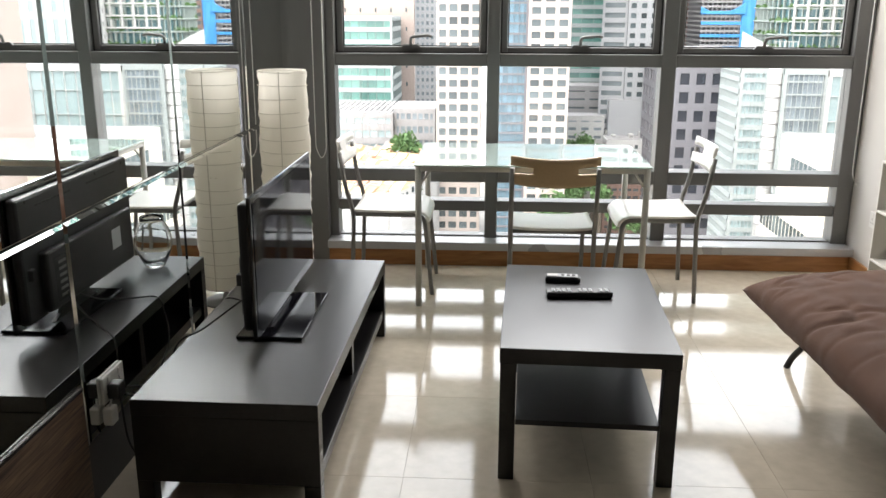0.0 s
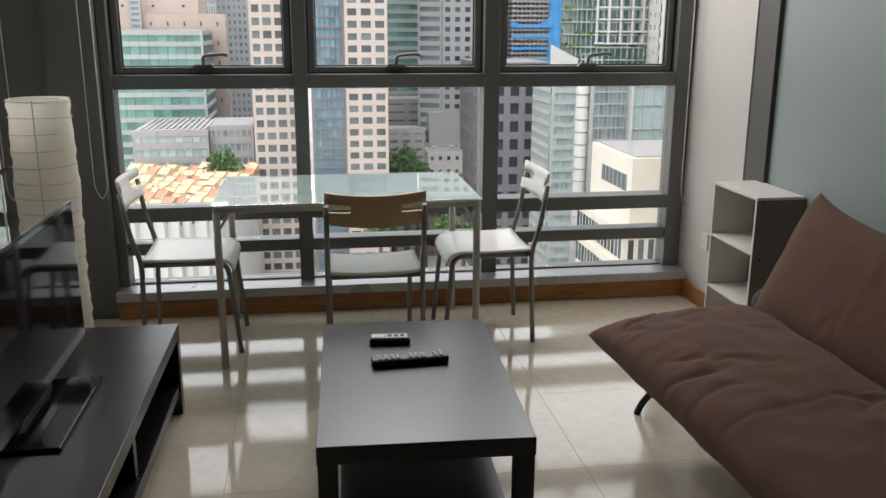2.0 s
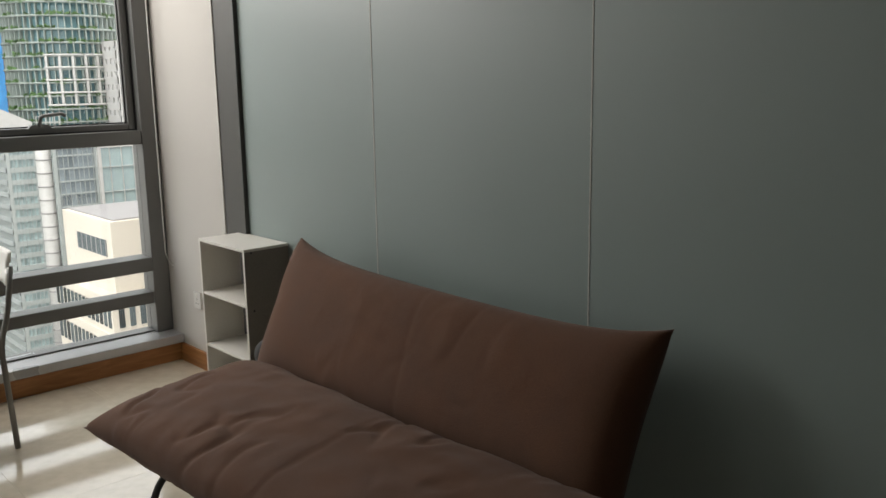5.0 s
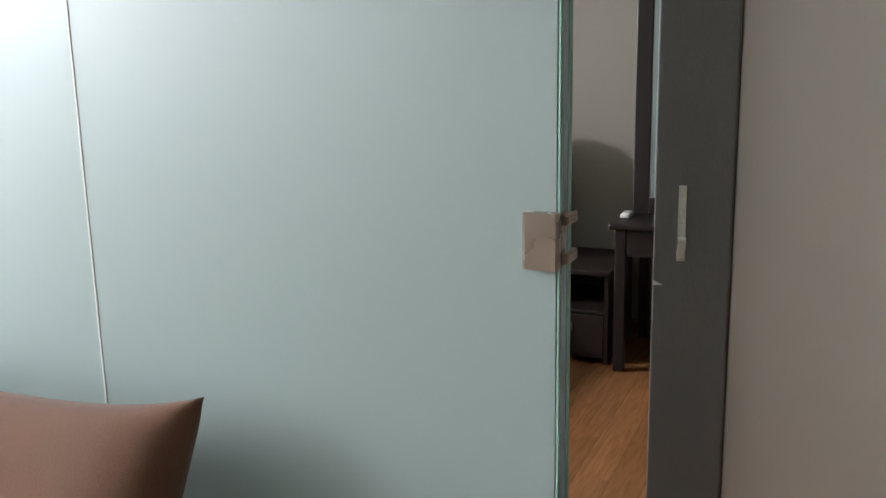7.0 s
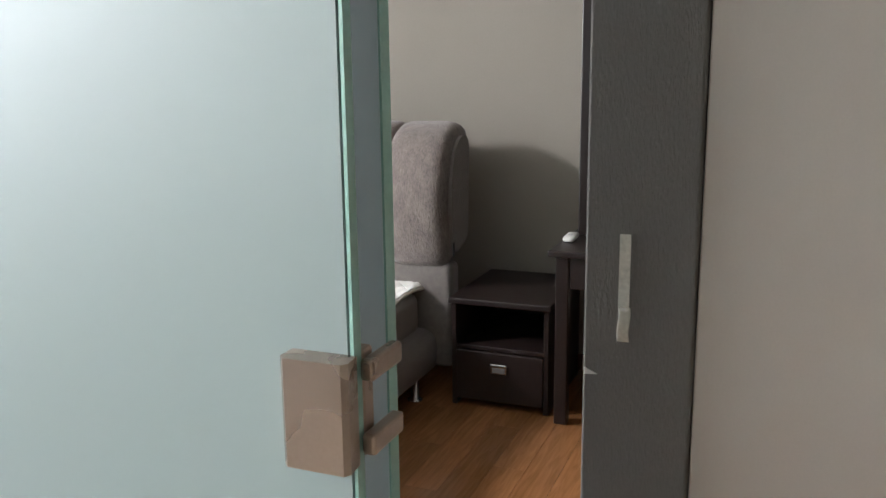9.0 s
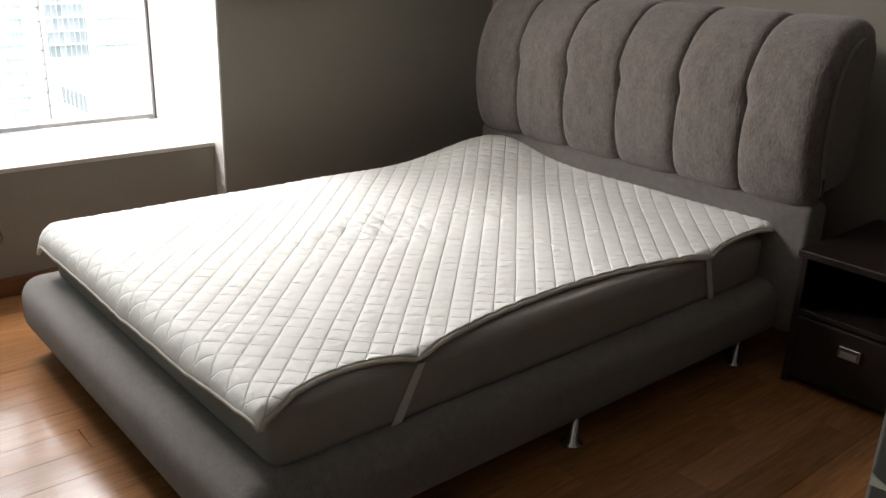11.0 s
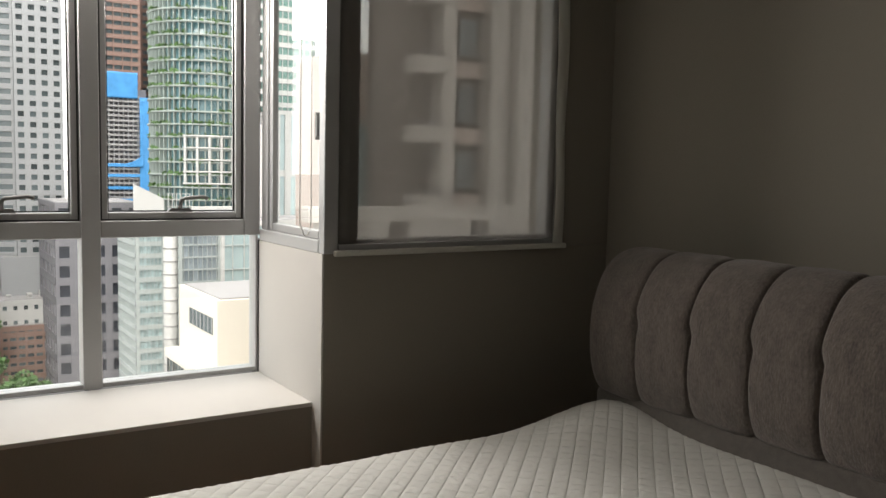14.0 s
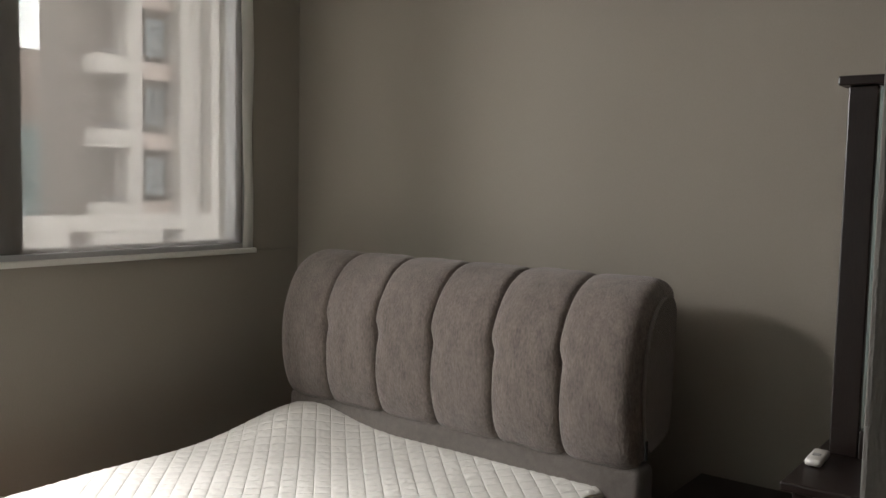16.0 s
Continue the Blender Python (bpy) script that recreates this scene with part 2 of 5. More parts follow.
_l.new(_d.outputs["BSDF"], _m1.inputs[1])
_l.new(_f.outputs["BSDF"], _m1.inputs[2])
_l.new(_t.outputs["BSDF"], _m2.inputs[1])
_l.new(_m1.outputs["Shader"], _m2.inputs[2])
_l.new(_m2.outputs["Shader"], _n["Material Output"].inputs["Surface"])
M["scrim"] = m_scrim
m_table, _n, _l, _b = material("tempered_table_glass")
_b.inputs["Base Color"].default_value = (0.72, 0.88, 0.83, 1)
_b.inputs["Roughness"].default_value, _b.inputs["Transmission Weight"].default_value = 0.02, 0.30
_b.inputs["Coat Weight"].default_value, _b.inputs["Coat Roughness"].default_value = 1.0, 0.01
_b.inputs["IOR"].default_value = 1.5
M["table_glass"] = m_table
m_vase, _n, _l, _b = material("clear_vase_glass")
_b.inputs["Base Color"].default_value = (0.95, 0.97, 0.97, 1)
_b.inputs["Roughness"].default_value, _b.inputs["Transmission Weight"].default_value = 0.02, 1.0
M["vase_glass"] = m_vase
m_mirror, _n, _l, _b = material("mirror_silver")
_b.inputs["Base Color"].default_value = (0.86, 0.88, 0.87, 1)
_b.inputs["Roughness"].default_value, _b.inputs["Metallic"].default_value = 0.015, 1.0
M["mirror"] = m_mirror


def add_relief(mat, build, depth):
    """Chains a second bump, of a height that build() makes from object coordinates, onto a material's own."""
    n, l = mat.node_tree.nodes, mat.node_tree.links
    b = n["Principled BSDF"]
    tc, bp = n.new("ShaderNodeTexCoord"), n.new("ShaderNodeBump")
    bp.inputs["Strength"].default_value, bp.inputs["Distance"].default_value = 1.0, depth
    l.new(build(n, l, tc.outputs["Object"]), bp.inputs["Height"])
    for link in list(l):
        if link.to_node == b and link.to_socket.name == "Normal":
            l.new(link.from_socket, bp.inputs["Normal"])
    l.new(bp.outputs["Normal"], b.inputs["Normal"])


def maths(n, l, operation, a, b=None, c=None):
    m = n.new("ShaderNodeMath")
    m.operation = operation
    for k, v in enumerate((a, b, c)):
        if isinstance(v, (int, float)):
            m.inputs[k].default_value = v
        elif v is not None:
            l.new(v, m.inputs[k])
    return m.outputs["Value"]


def quilting(n, l, at):
    """Narrow stitch grooves along both diagonals, and crinkles in the cloth between them."""
    sep = n.new("ShaderNodeSeparateXYZ")
    l.new(at, sep.inputs["Vector"])
    x, y = sep.outputs["X"], sep.outputs["Y"]
    rows = []
    for op in ("ADD", "SUBTRACT"):
        wave = maths(n, l, "ABSOLUTE", maths(n, l, "SINE", maths(n, l, "MULTIPLY", maths(n, l, op, x, y), math.pi / (0.056 * 1.41))))
        rows.append(maths(n, l, "MINIMUM", maths(n, l, "MULTIPLY", wave, 6.0), 1.0))
    crinkle = n.new("ShaderNodeTexNoise")
    crinkle.noise_type = "RIDGED_MULTIFRACTAL"
    crinkle.inputs["Scale"].default_value, crinkle.inputs["Detail"].default_value = 26.0, 3.0
    l.new(at, crinkle.inputs["Vector"])
    return maths(n, l, "MULTIPLY_ADD", crinkle.outputs["Fac"], 0.5, maths(n, l, "MULTIPLY", rows[0], rows[1]))


def creasing(n, l, at):
    """Short sharp creases that come and go over the cloth."""
    mp = n.new("ShaderNodeMapping")
    mp.inputs["Scale"].default_value = (1.0, 1.9, 1.0)
    l.new(at, mp.inputs["Vector"])
    ridge, where = n.new("ShaderNodeTexNoise"), n.new("ShaderNodeTexNoise")
    ridge.noise_type = "RIDGED_MULTIFRACTAL"
    ridge.inputs["Scale"].default_value, ridge.inputs["Detail"].default_value, ridge.inputs["Distortion"].default_value = 4.5, 2.5, 0.6
    where.inputs["Scale"].default_value = 3.5
    l.new(mp.outputs["Vector"], ridge.inputs["Vector"])
    l.new(at, where.inputs["Vector"])
    patch = maths(n, l, "MAXIMUM", maths(n, l, "MULTIPLY_ADD", where.outputs["Fac"], 5.0, -2.5), 0.0)
    return maths(n, l, "MULTIPLY", ridge.outputs["Fac"], maths(n, l, "MINIMUM", patch, 1.0))


add_relief(M["pad"], quilting, 0.0017)
add_relief(M["sofa"], creasing, 0.018)

# ---------------------------------------------------------------- mesh tools


def mesh(name, bm, mat, smooth=False):
    me = bpy.data.meshes.new(name)
    bm.to_mesh(me)
    bm.free()
    if smooth:
        me.shade_smooth()
    me.materials.append(mat)
    return me


def part(name, bm, mat, parent=None, label="", smooth=False):
    """One mesh object, under a thing or a part."""
    ob = new(name, bm if isinstance(bm, bpy.types.Mesh) else mesh(name, bm, mat, smooth))
    if parent:
        ob.parent = parent
        ob.matrix_parent_inverse = Matrix.Identity(4)
    if label:
        ob["label"] = label
    return ob


def thing(name, label, category, at=(0, 0, 0), turn=0, group="", kind=""):
    ob = new(name)
    ob.matrix_world = pose(*at, 0, 0, turn)
    return tagged(ob, label, category, group, kind)


def box(x0, x1, y0, y1, z0, z1, bevel=0.0, bm=None, seg=2):
    bm = bm or bmesh.new()
    got = bmesh.ops.create_cube(bm, size=1, matrix=Matrix.Translation(((x0 + x1) / 2, (y0 + y1) / 2, (z0 + z1) / 2)) @ Matrix.Diagonal((x1 - x0, y1 - y0, z1 - z0, 1)))
    if bevel:
        vs = set(got["verts"])
        es = [e for e in bm.edges if e.verts[0] in vs and e.verts[1] in vs]
        bmesh.ops.bevel(bm, geom=es, offset=bevel, segments=seg, affect="EDGES", profile=0.5)
    return bm


def tube(points, r, n=10, bm=None, taper=1.0, cap=True):
    """A round bar swept along a line of points."""
    bm = bm or bmesh.new()
    pts = [Vector(p) for p in points]
    rings, side = [], None
    for i, p in enumerate(pts):
        d = (pts[min(i + 1, len(pts) - 1)] - pts[max(i - 1, 0)]).normalized()
        if side is None:
            side = d.orthogonal().normalized()
        side = (side - d * side.dot(d)).normalized()
        up = d.cross(side)
        rr = r * (1 + (taper - 1) * i / max(1, len(pts) - 1))
        rings.append([bm.verts.new(p + (side * math.cos(a) + up * math.sin(a)) * rr) for a in (2 * math.pi * k / n for k in range(n))])
    for a, b in zip(rings, rings[1:]):
        for k in range(n):
            f = bm.faces.new((a[k], a[(k + 1) % n], b[(k + 1) % n], b[k]))
            f.smooth = True
    if cap:
        bm.faces.new(rings[0][::-1])
        bm.faces.new(rings[-1])
    return bm


def arc(points, radius=0.04, steps=5):
    """The polyline with its inner corners rounded."""
    pts = [Vector(p) for p in points]
    out = [pts[0]]
    for a, b, c in zip(pts, pts[1:], pts[2:]):
        u, v = (a - b), (c - b)
        r = min(radius, u.length / 2, v.length / 2)
        p, q = b + u.normalized() * r, b + v.normalized() * r
        for k in range(steps + 1):
            t = k / steps
            out.append(p * (1 - t) ** 2 + b * 2 * t * (1 - t) + q * t * t)
    return out + [pts[-1]]


def lathe(profile, n=32, bm=None):
    bm = bm or bmesh.new()
    rings = [[bm.verts.new((r * math.cos(2 * math.pi * k / n), r * math.sin(2 * math.pi * k / n), z)) for k in range(n)] for r, z in profile]
    for a, b in zip(rings, rings[1:]):
        for k in range(n):
            f = bm.faces.new((a[k], a[(k + 1) % n], b[(k + 1) % n], b[k]))
            f.smooth = True
    return bm


def sheet(nu, nv, fn, thickness=0.0, close=False):
    """A grid of nu x nv cells over 0..1, placed by fn; closed below by a second layer if it has thickness."""
    bm = bmesh.new()
    top = [[bm.verts.new(fn(i / nu, j / nv)) for j in range(nv + 1)] for i in range(nu + 1)]
    for i in range(nu):
        for j in range(nv):
            bm.faces.new((top[i][j], top[i + 1][j], top[i + 1][j + 1], top[i][j + 1])).smooth = True
    if thickness:
        bmesh.ops.recalc_face_normals(bm, faces=bm.faces[:])
        bmesh.ops.solidify(bm, geom=bm.faces[:], thickness=thickness)
    return bm


def prism(outline, y0, y1, bm=None, axis="y"):
    """An outline of (u, v) pairs pushed along an axis: y (u=x, v=z), x (u=y, v=z) or z (u=x, v=y)."""
    bm = bm or bmesh.new()
    put = {"y": lambda u, v, w: (u, w, v), "x": lambda u, v, w: (w, u, v), "z": lambda u, v, w: (u, v, w)}[axis]
    a = [bm.verts.new(put(u, v, y0)) for u, v in outline]
    b = [bm.verts.new(put(u, v, y1)) for u, v in outline]
    n = len(outline)
    for k in range(n):
        bm.faces.new((a[k], a[(k + 1) % n], b[(k + 1) % n], b[k]))
    bm.faces.new(a[::-1])
    bm.faces.new(b)
    bmesh.ops.recalc_face_normals(bm, faces=bm.faces[:])
    return bm


def structure(name, bm, mat, label, category):
    return tagged(part(name, bm, mat), label, category, kind="structure")


MIRROR_X, GLASS_X, BED_X, CEIL = -1.20, 2.06, 5.26, 2.62

# ---------------------------------------------------------------- structure
floor_living = structure("floor_living", box(-1.32, GLASS_X, -4.2, 2.46, -0.12, -0.006), M["grout"], "beige polished marble tile floor with fine joints", "floor")
floor_bedroom = structure("floor_bedroom", box(GLASS_X, 5.4, -4.2, 1.9, -0.12, -0.012), M["plank"], "honey-brown oak plank floor", "floor")
structure("ceiling", box(-1.32, 5.5, -4.3, 2.9, CEIL, CEIL + 0.15), M["ceiling_paint"], "plain white painted ceiling", "ceiling")
structure("wall_west", box(-1.34, MIRROR_X - 0.012, -4.3, 2.46, 0, CEIL), M["column_dark"], "dark wall behind the mirror panels", "wall")
# Out of view; the column's dark paint is borrowed to cut bounced light.
structure("wall_south", box(-1.34, 5.5, -4.34, -4.2, 0, CEIL), M["column_dark"], "unseen back wall, coloured dark to dim the room", "wall")
structure("wall_east", box(BED_X, 5.4, -4.2, 2.4, 0, CEIL), M["wallpaper"], "taupe textured wallpaper wall", "wall")
structure("wall_pier", box(2.03, 2.20, 1.84, 2.66, 0, CEIL), M["paint_beige"], "beige painted wall beside the living room window", "wall")
structure("column", box(2.035, 2.20, 1.66, 1.838, 0, CEIL), M["column_dark"], "dark grey structural column", "column")
structure("column_corner", box(MIRROR_X - 0.01, -0.975, 2.40, 2.58, 0, CEIL), M["aluminium"], "dark grey window corner column", "column")
structure("wall_party", box(2.202, 2.33, 1.66, 2.66, 0, CEIL), M["wallpaper_grey"], "grey wall between the two rooms' windows", "wall")
structure("wall_bay_front", box(2.332, 3.736, 1.87, 1.96, 0, 0.477), M["wallpaper"], "taupe papered wall below the bay window", "wall")
structure("bay_sill", box(2.332, 3.736, 1.867, 2.474, 0.478, 0.496, 0.003), M["bay_paint"], "deep off-white bay window sill", "window sill")
structure("bay_side", box(3.737, 3.744, 1.7875, 2.474, 0.0, 1.112), M["bay_paint"], "white painted side of the bay", "wall")
structure("wall_north_bed", box(3.745, 5.258, 1.785, 1.90, 0, 1.112), M["wallpaper"], "taupe papered wall below the corner window", "wall")
structure("wall_north_upper", box(4.97, 5.26, 1.785, 1.90, 1.114, CEIL), M["wallpaper"], "taupe papered wall beside the corner window", "wall")
structure("wall_bay_side", box(3.7455, 3.85, 1.902, 2.60, 0, 1.112), M["column_dark"], "outer side wall of the bay", "wall")
structure("wall_bay_under", box(2.332, 3.736, 2.44, 2.58, 0, 0.4765), M["column_dark"], "outer wall below the bay window", "wall")
structure("post", box(2.955, 3.55, -1.435, -1.247, 0, CEIL, 0.004), M["wallpaper_grey"], "dark grey papered wall end with tape scraps", "wall")
structure("baseboard_window", box(-0.97, 2.03, 2.372, 2.398, 0.0, 0.094, 0.003), M["skirting"], "orange-brown timber skirting below the window", "baseboard")
structure("baseboard_pier", box(2.012, 2.028, 1.842, 2.37, 0.0, 0.094, 0.003), M["skirting"], "orange-brown timber skirting on the pier", "baseboard")
structure("baseboard_bay", box(2.334, 3.735, 1.852, 1.868, 0.0, 0.075, 0.003), M["skirting_dark"], "red-brown timber skirting below the bay", "baseboard")
structure("baseboard_north", box(3.738, 5.24, 1.767, 1.783, 0.0, 0.075, 0.003), M["skirting_dark"], "red-brown timber skirting behind the bed", "baseboard")
structure("baseboard_east", box(5.242, 5.258, -4.2, 1.76, 0.0, 0.075, 0.003), M["skirting_dark"], "red-brown timber skirting behind the headboard", "baseboard")
structure("window_ledge", box(-0.975, 2.028, 2.355, 2.60, 0.096, 0.142, 0.004), M["sill_metal"], "grey aluminium window ledge", "window sill")
structure("wall_under_ledge", box(-0.975, 2.028, 2.40, 2.60, 0.0, 0.095), M["column_dark"], "low kerb below the window", "wall")


def window_bars(window, mat, bars, bevel=0.004):
    for nm, x0, x1, y0, y1, z0, z1 in bars:
        part(nm, box(x0, x1, y0, y1, z0, z1, bevel), mat, window)


def pane(window, x0, x1, y0, y1, z0, z1, mat="glass"):
    p = part("pane", box(x0, x1, y0, y1, z0, z1), M[mat], window)
    p.visible_shadow = False
    return p


def gasket(window, x0, x1, z0, z1, y):
    """The black rubber line round a sash's glass."""
    for a, b, c, d in ((x0, x1, z0, z0 + 0.006), (x0, x1, z1 - 0.006, z1), (x0, x0 + 0.006, z0 + 0.0061, z1 - 0.0061), (x1 - 0.006, x1, z0 + 0.0061, z1 - 0.0061)):
        part("gasket", box(a, b, y - 0.006, y, c, d), M["rubber_black"], window)


def lever_catch(x, y, z, parent=None):
    """A friction-stay window catch: foot, neck and a flat lever."""
    c = thing("window_handle", "grey metal lever catch on the window sash", "window handle", (x, y, z), group="window catches")
    part("base", prism([(-0.055, 0), (0.055, 0), (0.04, 0.018), (-0.04, 0.018)], -0.022, 0.0), M["aluminium"], c)
    part("lever", tube(arc([(0.0, -0.02, 0.012), (0.0, -0.03, 0.058), (0.10, -0.032, 0.068), (0.118, -0.032, 0.058)], 0.02), 0.009, 8), M["aluminium"], c)
    return c


# living-room window: three bays, each an opening sash over a fixed light and two low lights
win = tagged(new("window_1"), "grey aluminium window wall with three bays and city view", "window", kind="structure")
MULL = [(-0.975, -0.925), (-0.064, 0.008), (0.902, 0.985), (1.938, 2.028)]
for a, b in MULL:
    part("mullion", box(a, b, 2.475, 2.60, 0.142, CEIL, 0.005), M["aluminium"], win)
for (_, a), (b, _) in zip(MULL, MULL[1:]):
    window_bars(win, M["aluminium"], [
        ("transom", a, b, 2.480, 2.60, 1.136, 1.205), ("rail", a, b, 2.470, 2.60, 0.476, 0.550), ("rail", a, b, 2.490, 2.60, 0.300, 0.362),
        ("rail", a, b, 2.510, 2.60, 0.142, 0.150), ("transom", a, b, 2.480, 2.60, 2.46, CEIL),
        ("sash", a, a + 0.042, 2.53, 2.585, 1.206, 2.458), ("sash", b - 0.042, b, 2.53, 2.585, 1.206, 2.458),
        ("sash", a + 0.043, b - 0.043, 2.53, 2.585, 1.206, 2.458 - 1.218), ("sash", a + 0.043, b - 0.043, 2.53, 2.585, 2.41, 2.458)])
    pane(win, a + 0.043, b - 0.043, 2.552, 2.558, 1.241, 2.409)
    gasket(win, a + 0.043, b - 0.043, 1.241, 2.409, 2.551)
    gasket(win, a + 0.004, b - 0.004, 1.2061, 2.456, 2.5285)
    pane(win, a, b, 2.545, 2.553, 0.551, 1.135)
    pane(win, a, b, 2.545, 2.553, 0.363, 0.475)
    pane(win, a, b, 2.545, 2.553, 0.151, 0.299)
    lever_catch((a + b) / 2 + 0.0, 2.528, 1.236)

# bedroom bay window
bay = tagged(new("window_2"), "silver aluminium bay window with two lights", "window", kind="structure")
BM = [(2.332, 2.340), (2.968, 3.045), (3.668, 3.742)]
for a, b, z in ((*BM[0], 0.497), (*BM[1], 0.497), (*BM[2], 1.138)):
    part("mullion", box(a, b, 2.475, 2.57, z, CEIL, 0.004), M["aluminium_light"], bay)
part("mullion", box(3.724, 3.736, 2.485, 2.57, 0.497, 1.137, 0.002), M["aluminium_light"], bay)
for (_, a), (b, _) in zip(BM, BM[1:]):
    window_bars(bay, M["aluminium_light"], [
        ("transom", a, b, 2.480, 2.57, 1.138, 1.210), ("rail", a, min(b + 0.056, 3.724) if b > 3.5 else b, 2.490, 2.57, 0.497, 0.518), ("transom", a, b, 2.480, 2.57, 2.46, CEIL),
        ("sash", a, a + 0.034, 2.50, 2.555, 1.211, 2.458), ("sash", b - 0.034, b, 2.50, 2.555, 1.211, 2.458),
        ("sash", a + 0.035, b - 0.035, 2.50, 2.555, 1.211, 1.245), ("sash", a + 0.035, b - 0.035, 2.50, 2.555, 2.42, 2.458)])
    pane(bay, a + 0.035, b - 0.035, 2.525, 2.531, 1.246, 2.419)
    gasket(bay, a + 0.035, b - 0.035, 1.246, 2.419, 2.524)
    gasket(bay, a + 0.003, b - 0.003, 1.2111, 2.456, 2.4985)
    pane(bay, a, 3.724 if b > 3.5 else b, 2.525, 2.533, 0.519, 1.137)
    lever_catch((a + b) / 2 + 0.02, 2.498, 1.246)

# corner window: bay side light and the light over the bed wall
cor = tagged(new("window_3"), "silver aluminium corner window over the bed wall", "window", kind="structure")
window_bars(cor, M["aluminium_light"], [
    ("sill", 3.738, 3.84, 1.832, 2.474, 1.113, 1.165), ("mullion", 3.748, 3.80, 2.40, 2.472, 1.166, CEIL), ("mullion", 3.739, 3.80, 1.775, 1.83, 1.113, CEIL),
    ("sash", 3.755, 3.764, 2.36, 2.398, 1.166, CEIL), ("sash", 3.755, 3.795, 1.832, 1.865, 1.166, CEIL), ("sash", 3.755, 3.795, 1.866, 2.359, 1.166, 1.20),
    ("sill", 3.802, 4.97, 1.775, 1.90, 1.113, 1.150), ("mullion", 4.885, 4.968, 1.80, 1.88, 1.151, CEIL), ("sash", 3.90, 4.884, 1.82, 1.87, 1.151, 1.165)])
part("jamb", box(3.802, 3.895, 1.79, 1.86, 1.151, CEIL), M["wallpaper_grey"], cor, "dark grey jamb")
pane(cor, 3.77, 3.776, 1.866, 2.359, 1.201, CEIL)
pane(cor, 3.896, 4.884, 1.842, 1.848, 1.166, CEIL)

# mirror wall: bevelled panels, lower row cut higher beside the zebra-wood base
COLS = [-4.19, -3.0, -2.06, -1.145, -0.229, 0.676, 1.642, 2.395]
wall_mirror = thing("mirror_wall", "frameless mirror panels with bevelled edges covering the wall", "mirror")
for a, b in zip(COLS, COLS[1:]):
    low = 0.20 if b > -0.2 else 0.40
    for z0, z1 in ((low, 0.878), (0.878, 1.80), (1.80, CEIL - 0.01)):
        g = 0.0015
        bm = bmesh.new()
        w = 0.012
        o = [bm.verts.new((MIRROR_X - 0.006, y, z)) for y, z in ((a + g, z0 + g), (b - g, z0 + g), (b - g, z1 - g), (a + g, z1 - g))]
        i = [bm.verts.new((MIRROR_X, y, z)) for y, z in ((a + w, z0 + w), (b - w, z0 + w), (b - w, z1 - w), (a + w, z1 - w))]
        bm.faces.new(i)
        for k in range(4):
            bm.faces.new((o[k], o[(k + 1) % 4], i[(k + 1) % 4], i[k]))
        back = [bm.verts.new((MIRROR_X - 0.011, v.co.y, v.co.z)) for v in o]
        for k in range(4):
            bm.faces.new((back[k], back[(k + 1) % 4], o[(k + 1) % 4], o[k]))
        bm.faces.new(back[::-1])
        part("mirror_panel", bm, M["mirror"], wall_mirror)
structure("wall_base_panel", box(MIRROR_X - 0.012, MIRROR_X + 0.006, -4.19, -0.25, 0.0, 0.388, 0.002), M["zebra"], "dark zebra-grain veneer panel below the mirror", "wall panel")
structure("trim", box(MIRROR_X - 0.010, MIRROR_X + 0.008, -4.19, -0.25, 0.389, 0.399), M["chrome"], "silver trim strip on the veneer panel", "trim")

# frosted glass partition with butt joints
partition = tagged(new("partition"), "pale green frosted glass partition with fine butt joints", "glass wall", kind="structure")
GY = [1.658, 0.72, -0.275, -1.262]
for b, a in zip(GY, GY[1:]):
    part("glass_panel", box(GLASS_X - 0.006, GLASS_X + 0.006, a + 0.002, b - 0.002, 0.004, CEIL), M["frost"], partition)
for y in GY[1:3]:
    part("joint", box(GLASS_X - 0.0075, GLASS_X + 0.0075, y - 0.0019, y + 0.0019, 0.004, CEIL), M["elastic"], partition, "white silicone joint")
part("edge", box(GLASS_X - 0.0062, GLASS_X + 0.0062, -1.2655, -1.2625, 0.004, CEIL), M["glass_edge"], partition, "polished green glass edge")

# wardrobe fronts and hall beyond the door
wardrobe = thing("wardrobe", "beige laminate sliding wardrobe doors with round finger pulls", "wardrobe")
for a, b in ((-1.826, -1.437), (-2.60, -1.828), (-3.40, -2.604)):
    part("door", box(2.99, 3.012, a, b, 0.01, CEIL - 0.01, 0.003), M["door_beige"], wardrobe)
part("body", box(3.014, 3.55, -3.40, -1.437, 0.0, CEIL - 0.005), M["door_beige"], wardrobe)
bm = lathe([(0.0, 0.0005), (0.020, 0.0005), (0.023, 0.005), (0.030, 0.005), (0.032, 0.0)], 32)
bmesh.ops.transform(bm, matrix=pose(2.989, -1.885, 0.98, 0, -90, 0), verts=bm.verts[:])
pull = part("finger_pull", bm, M["bronze"], wardrobe, "dark bronze finger pull")
# Flat dark disc stands for the shade inside the pull's hollow.
bm = lathe([(0.0, 0.0), (0.0195, 0.0)], 28)
bmesh.ops.transform(bm, matrix=pose(2.9882, -1.885, 0.98, 0, -90, 0), verts=bm.verts[:])
part("hollow_shade", bm, M["column_dark"], pull)


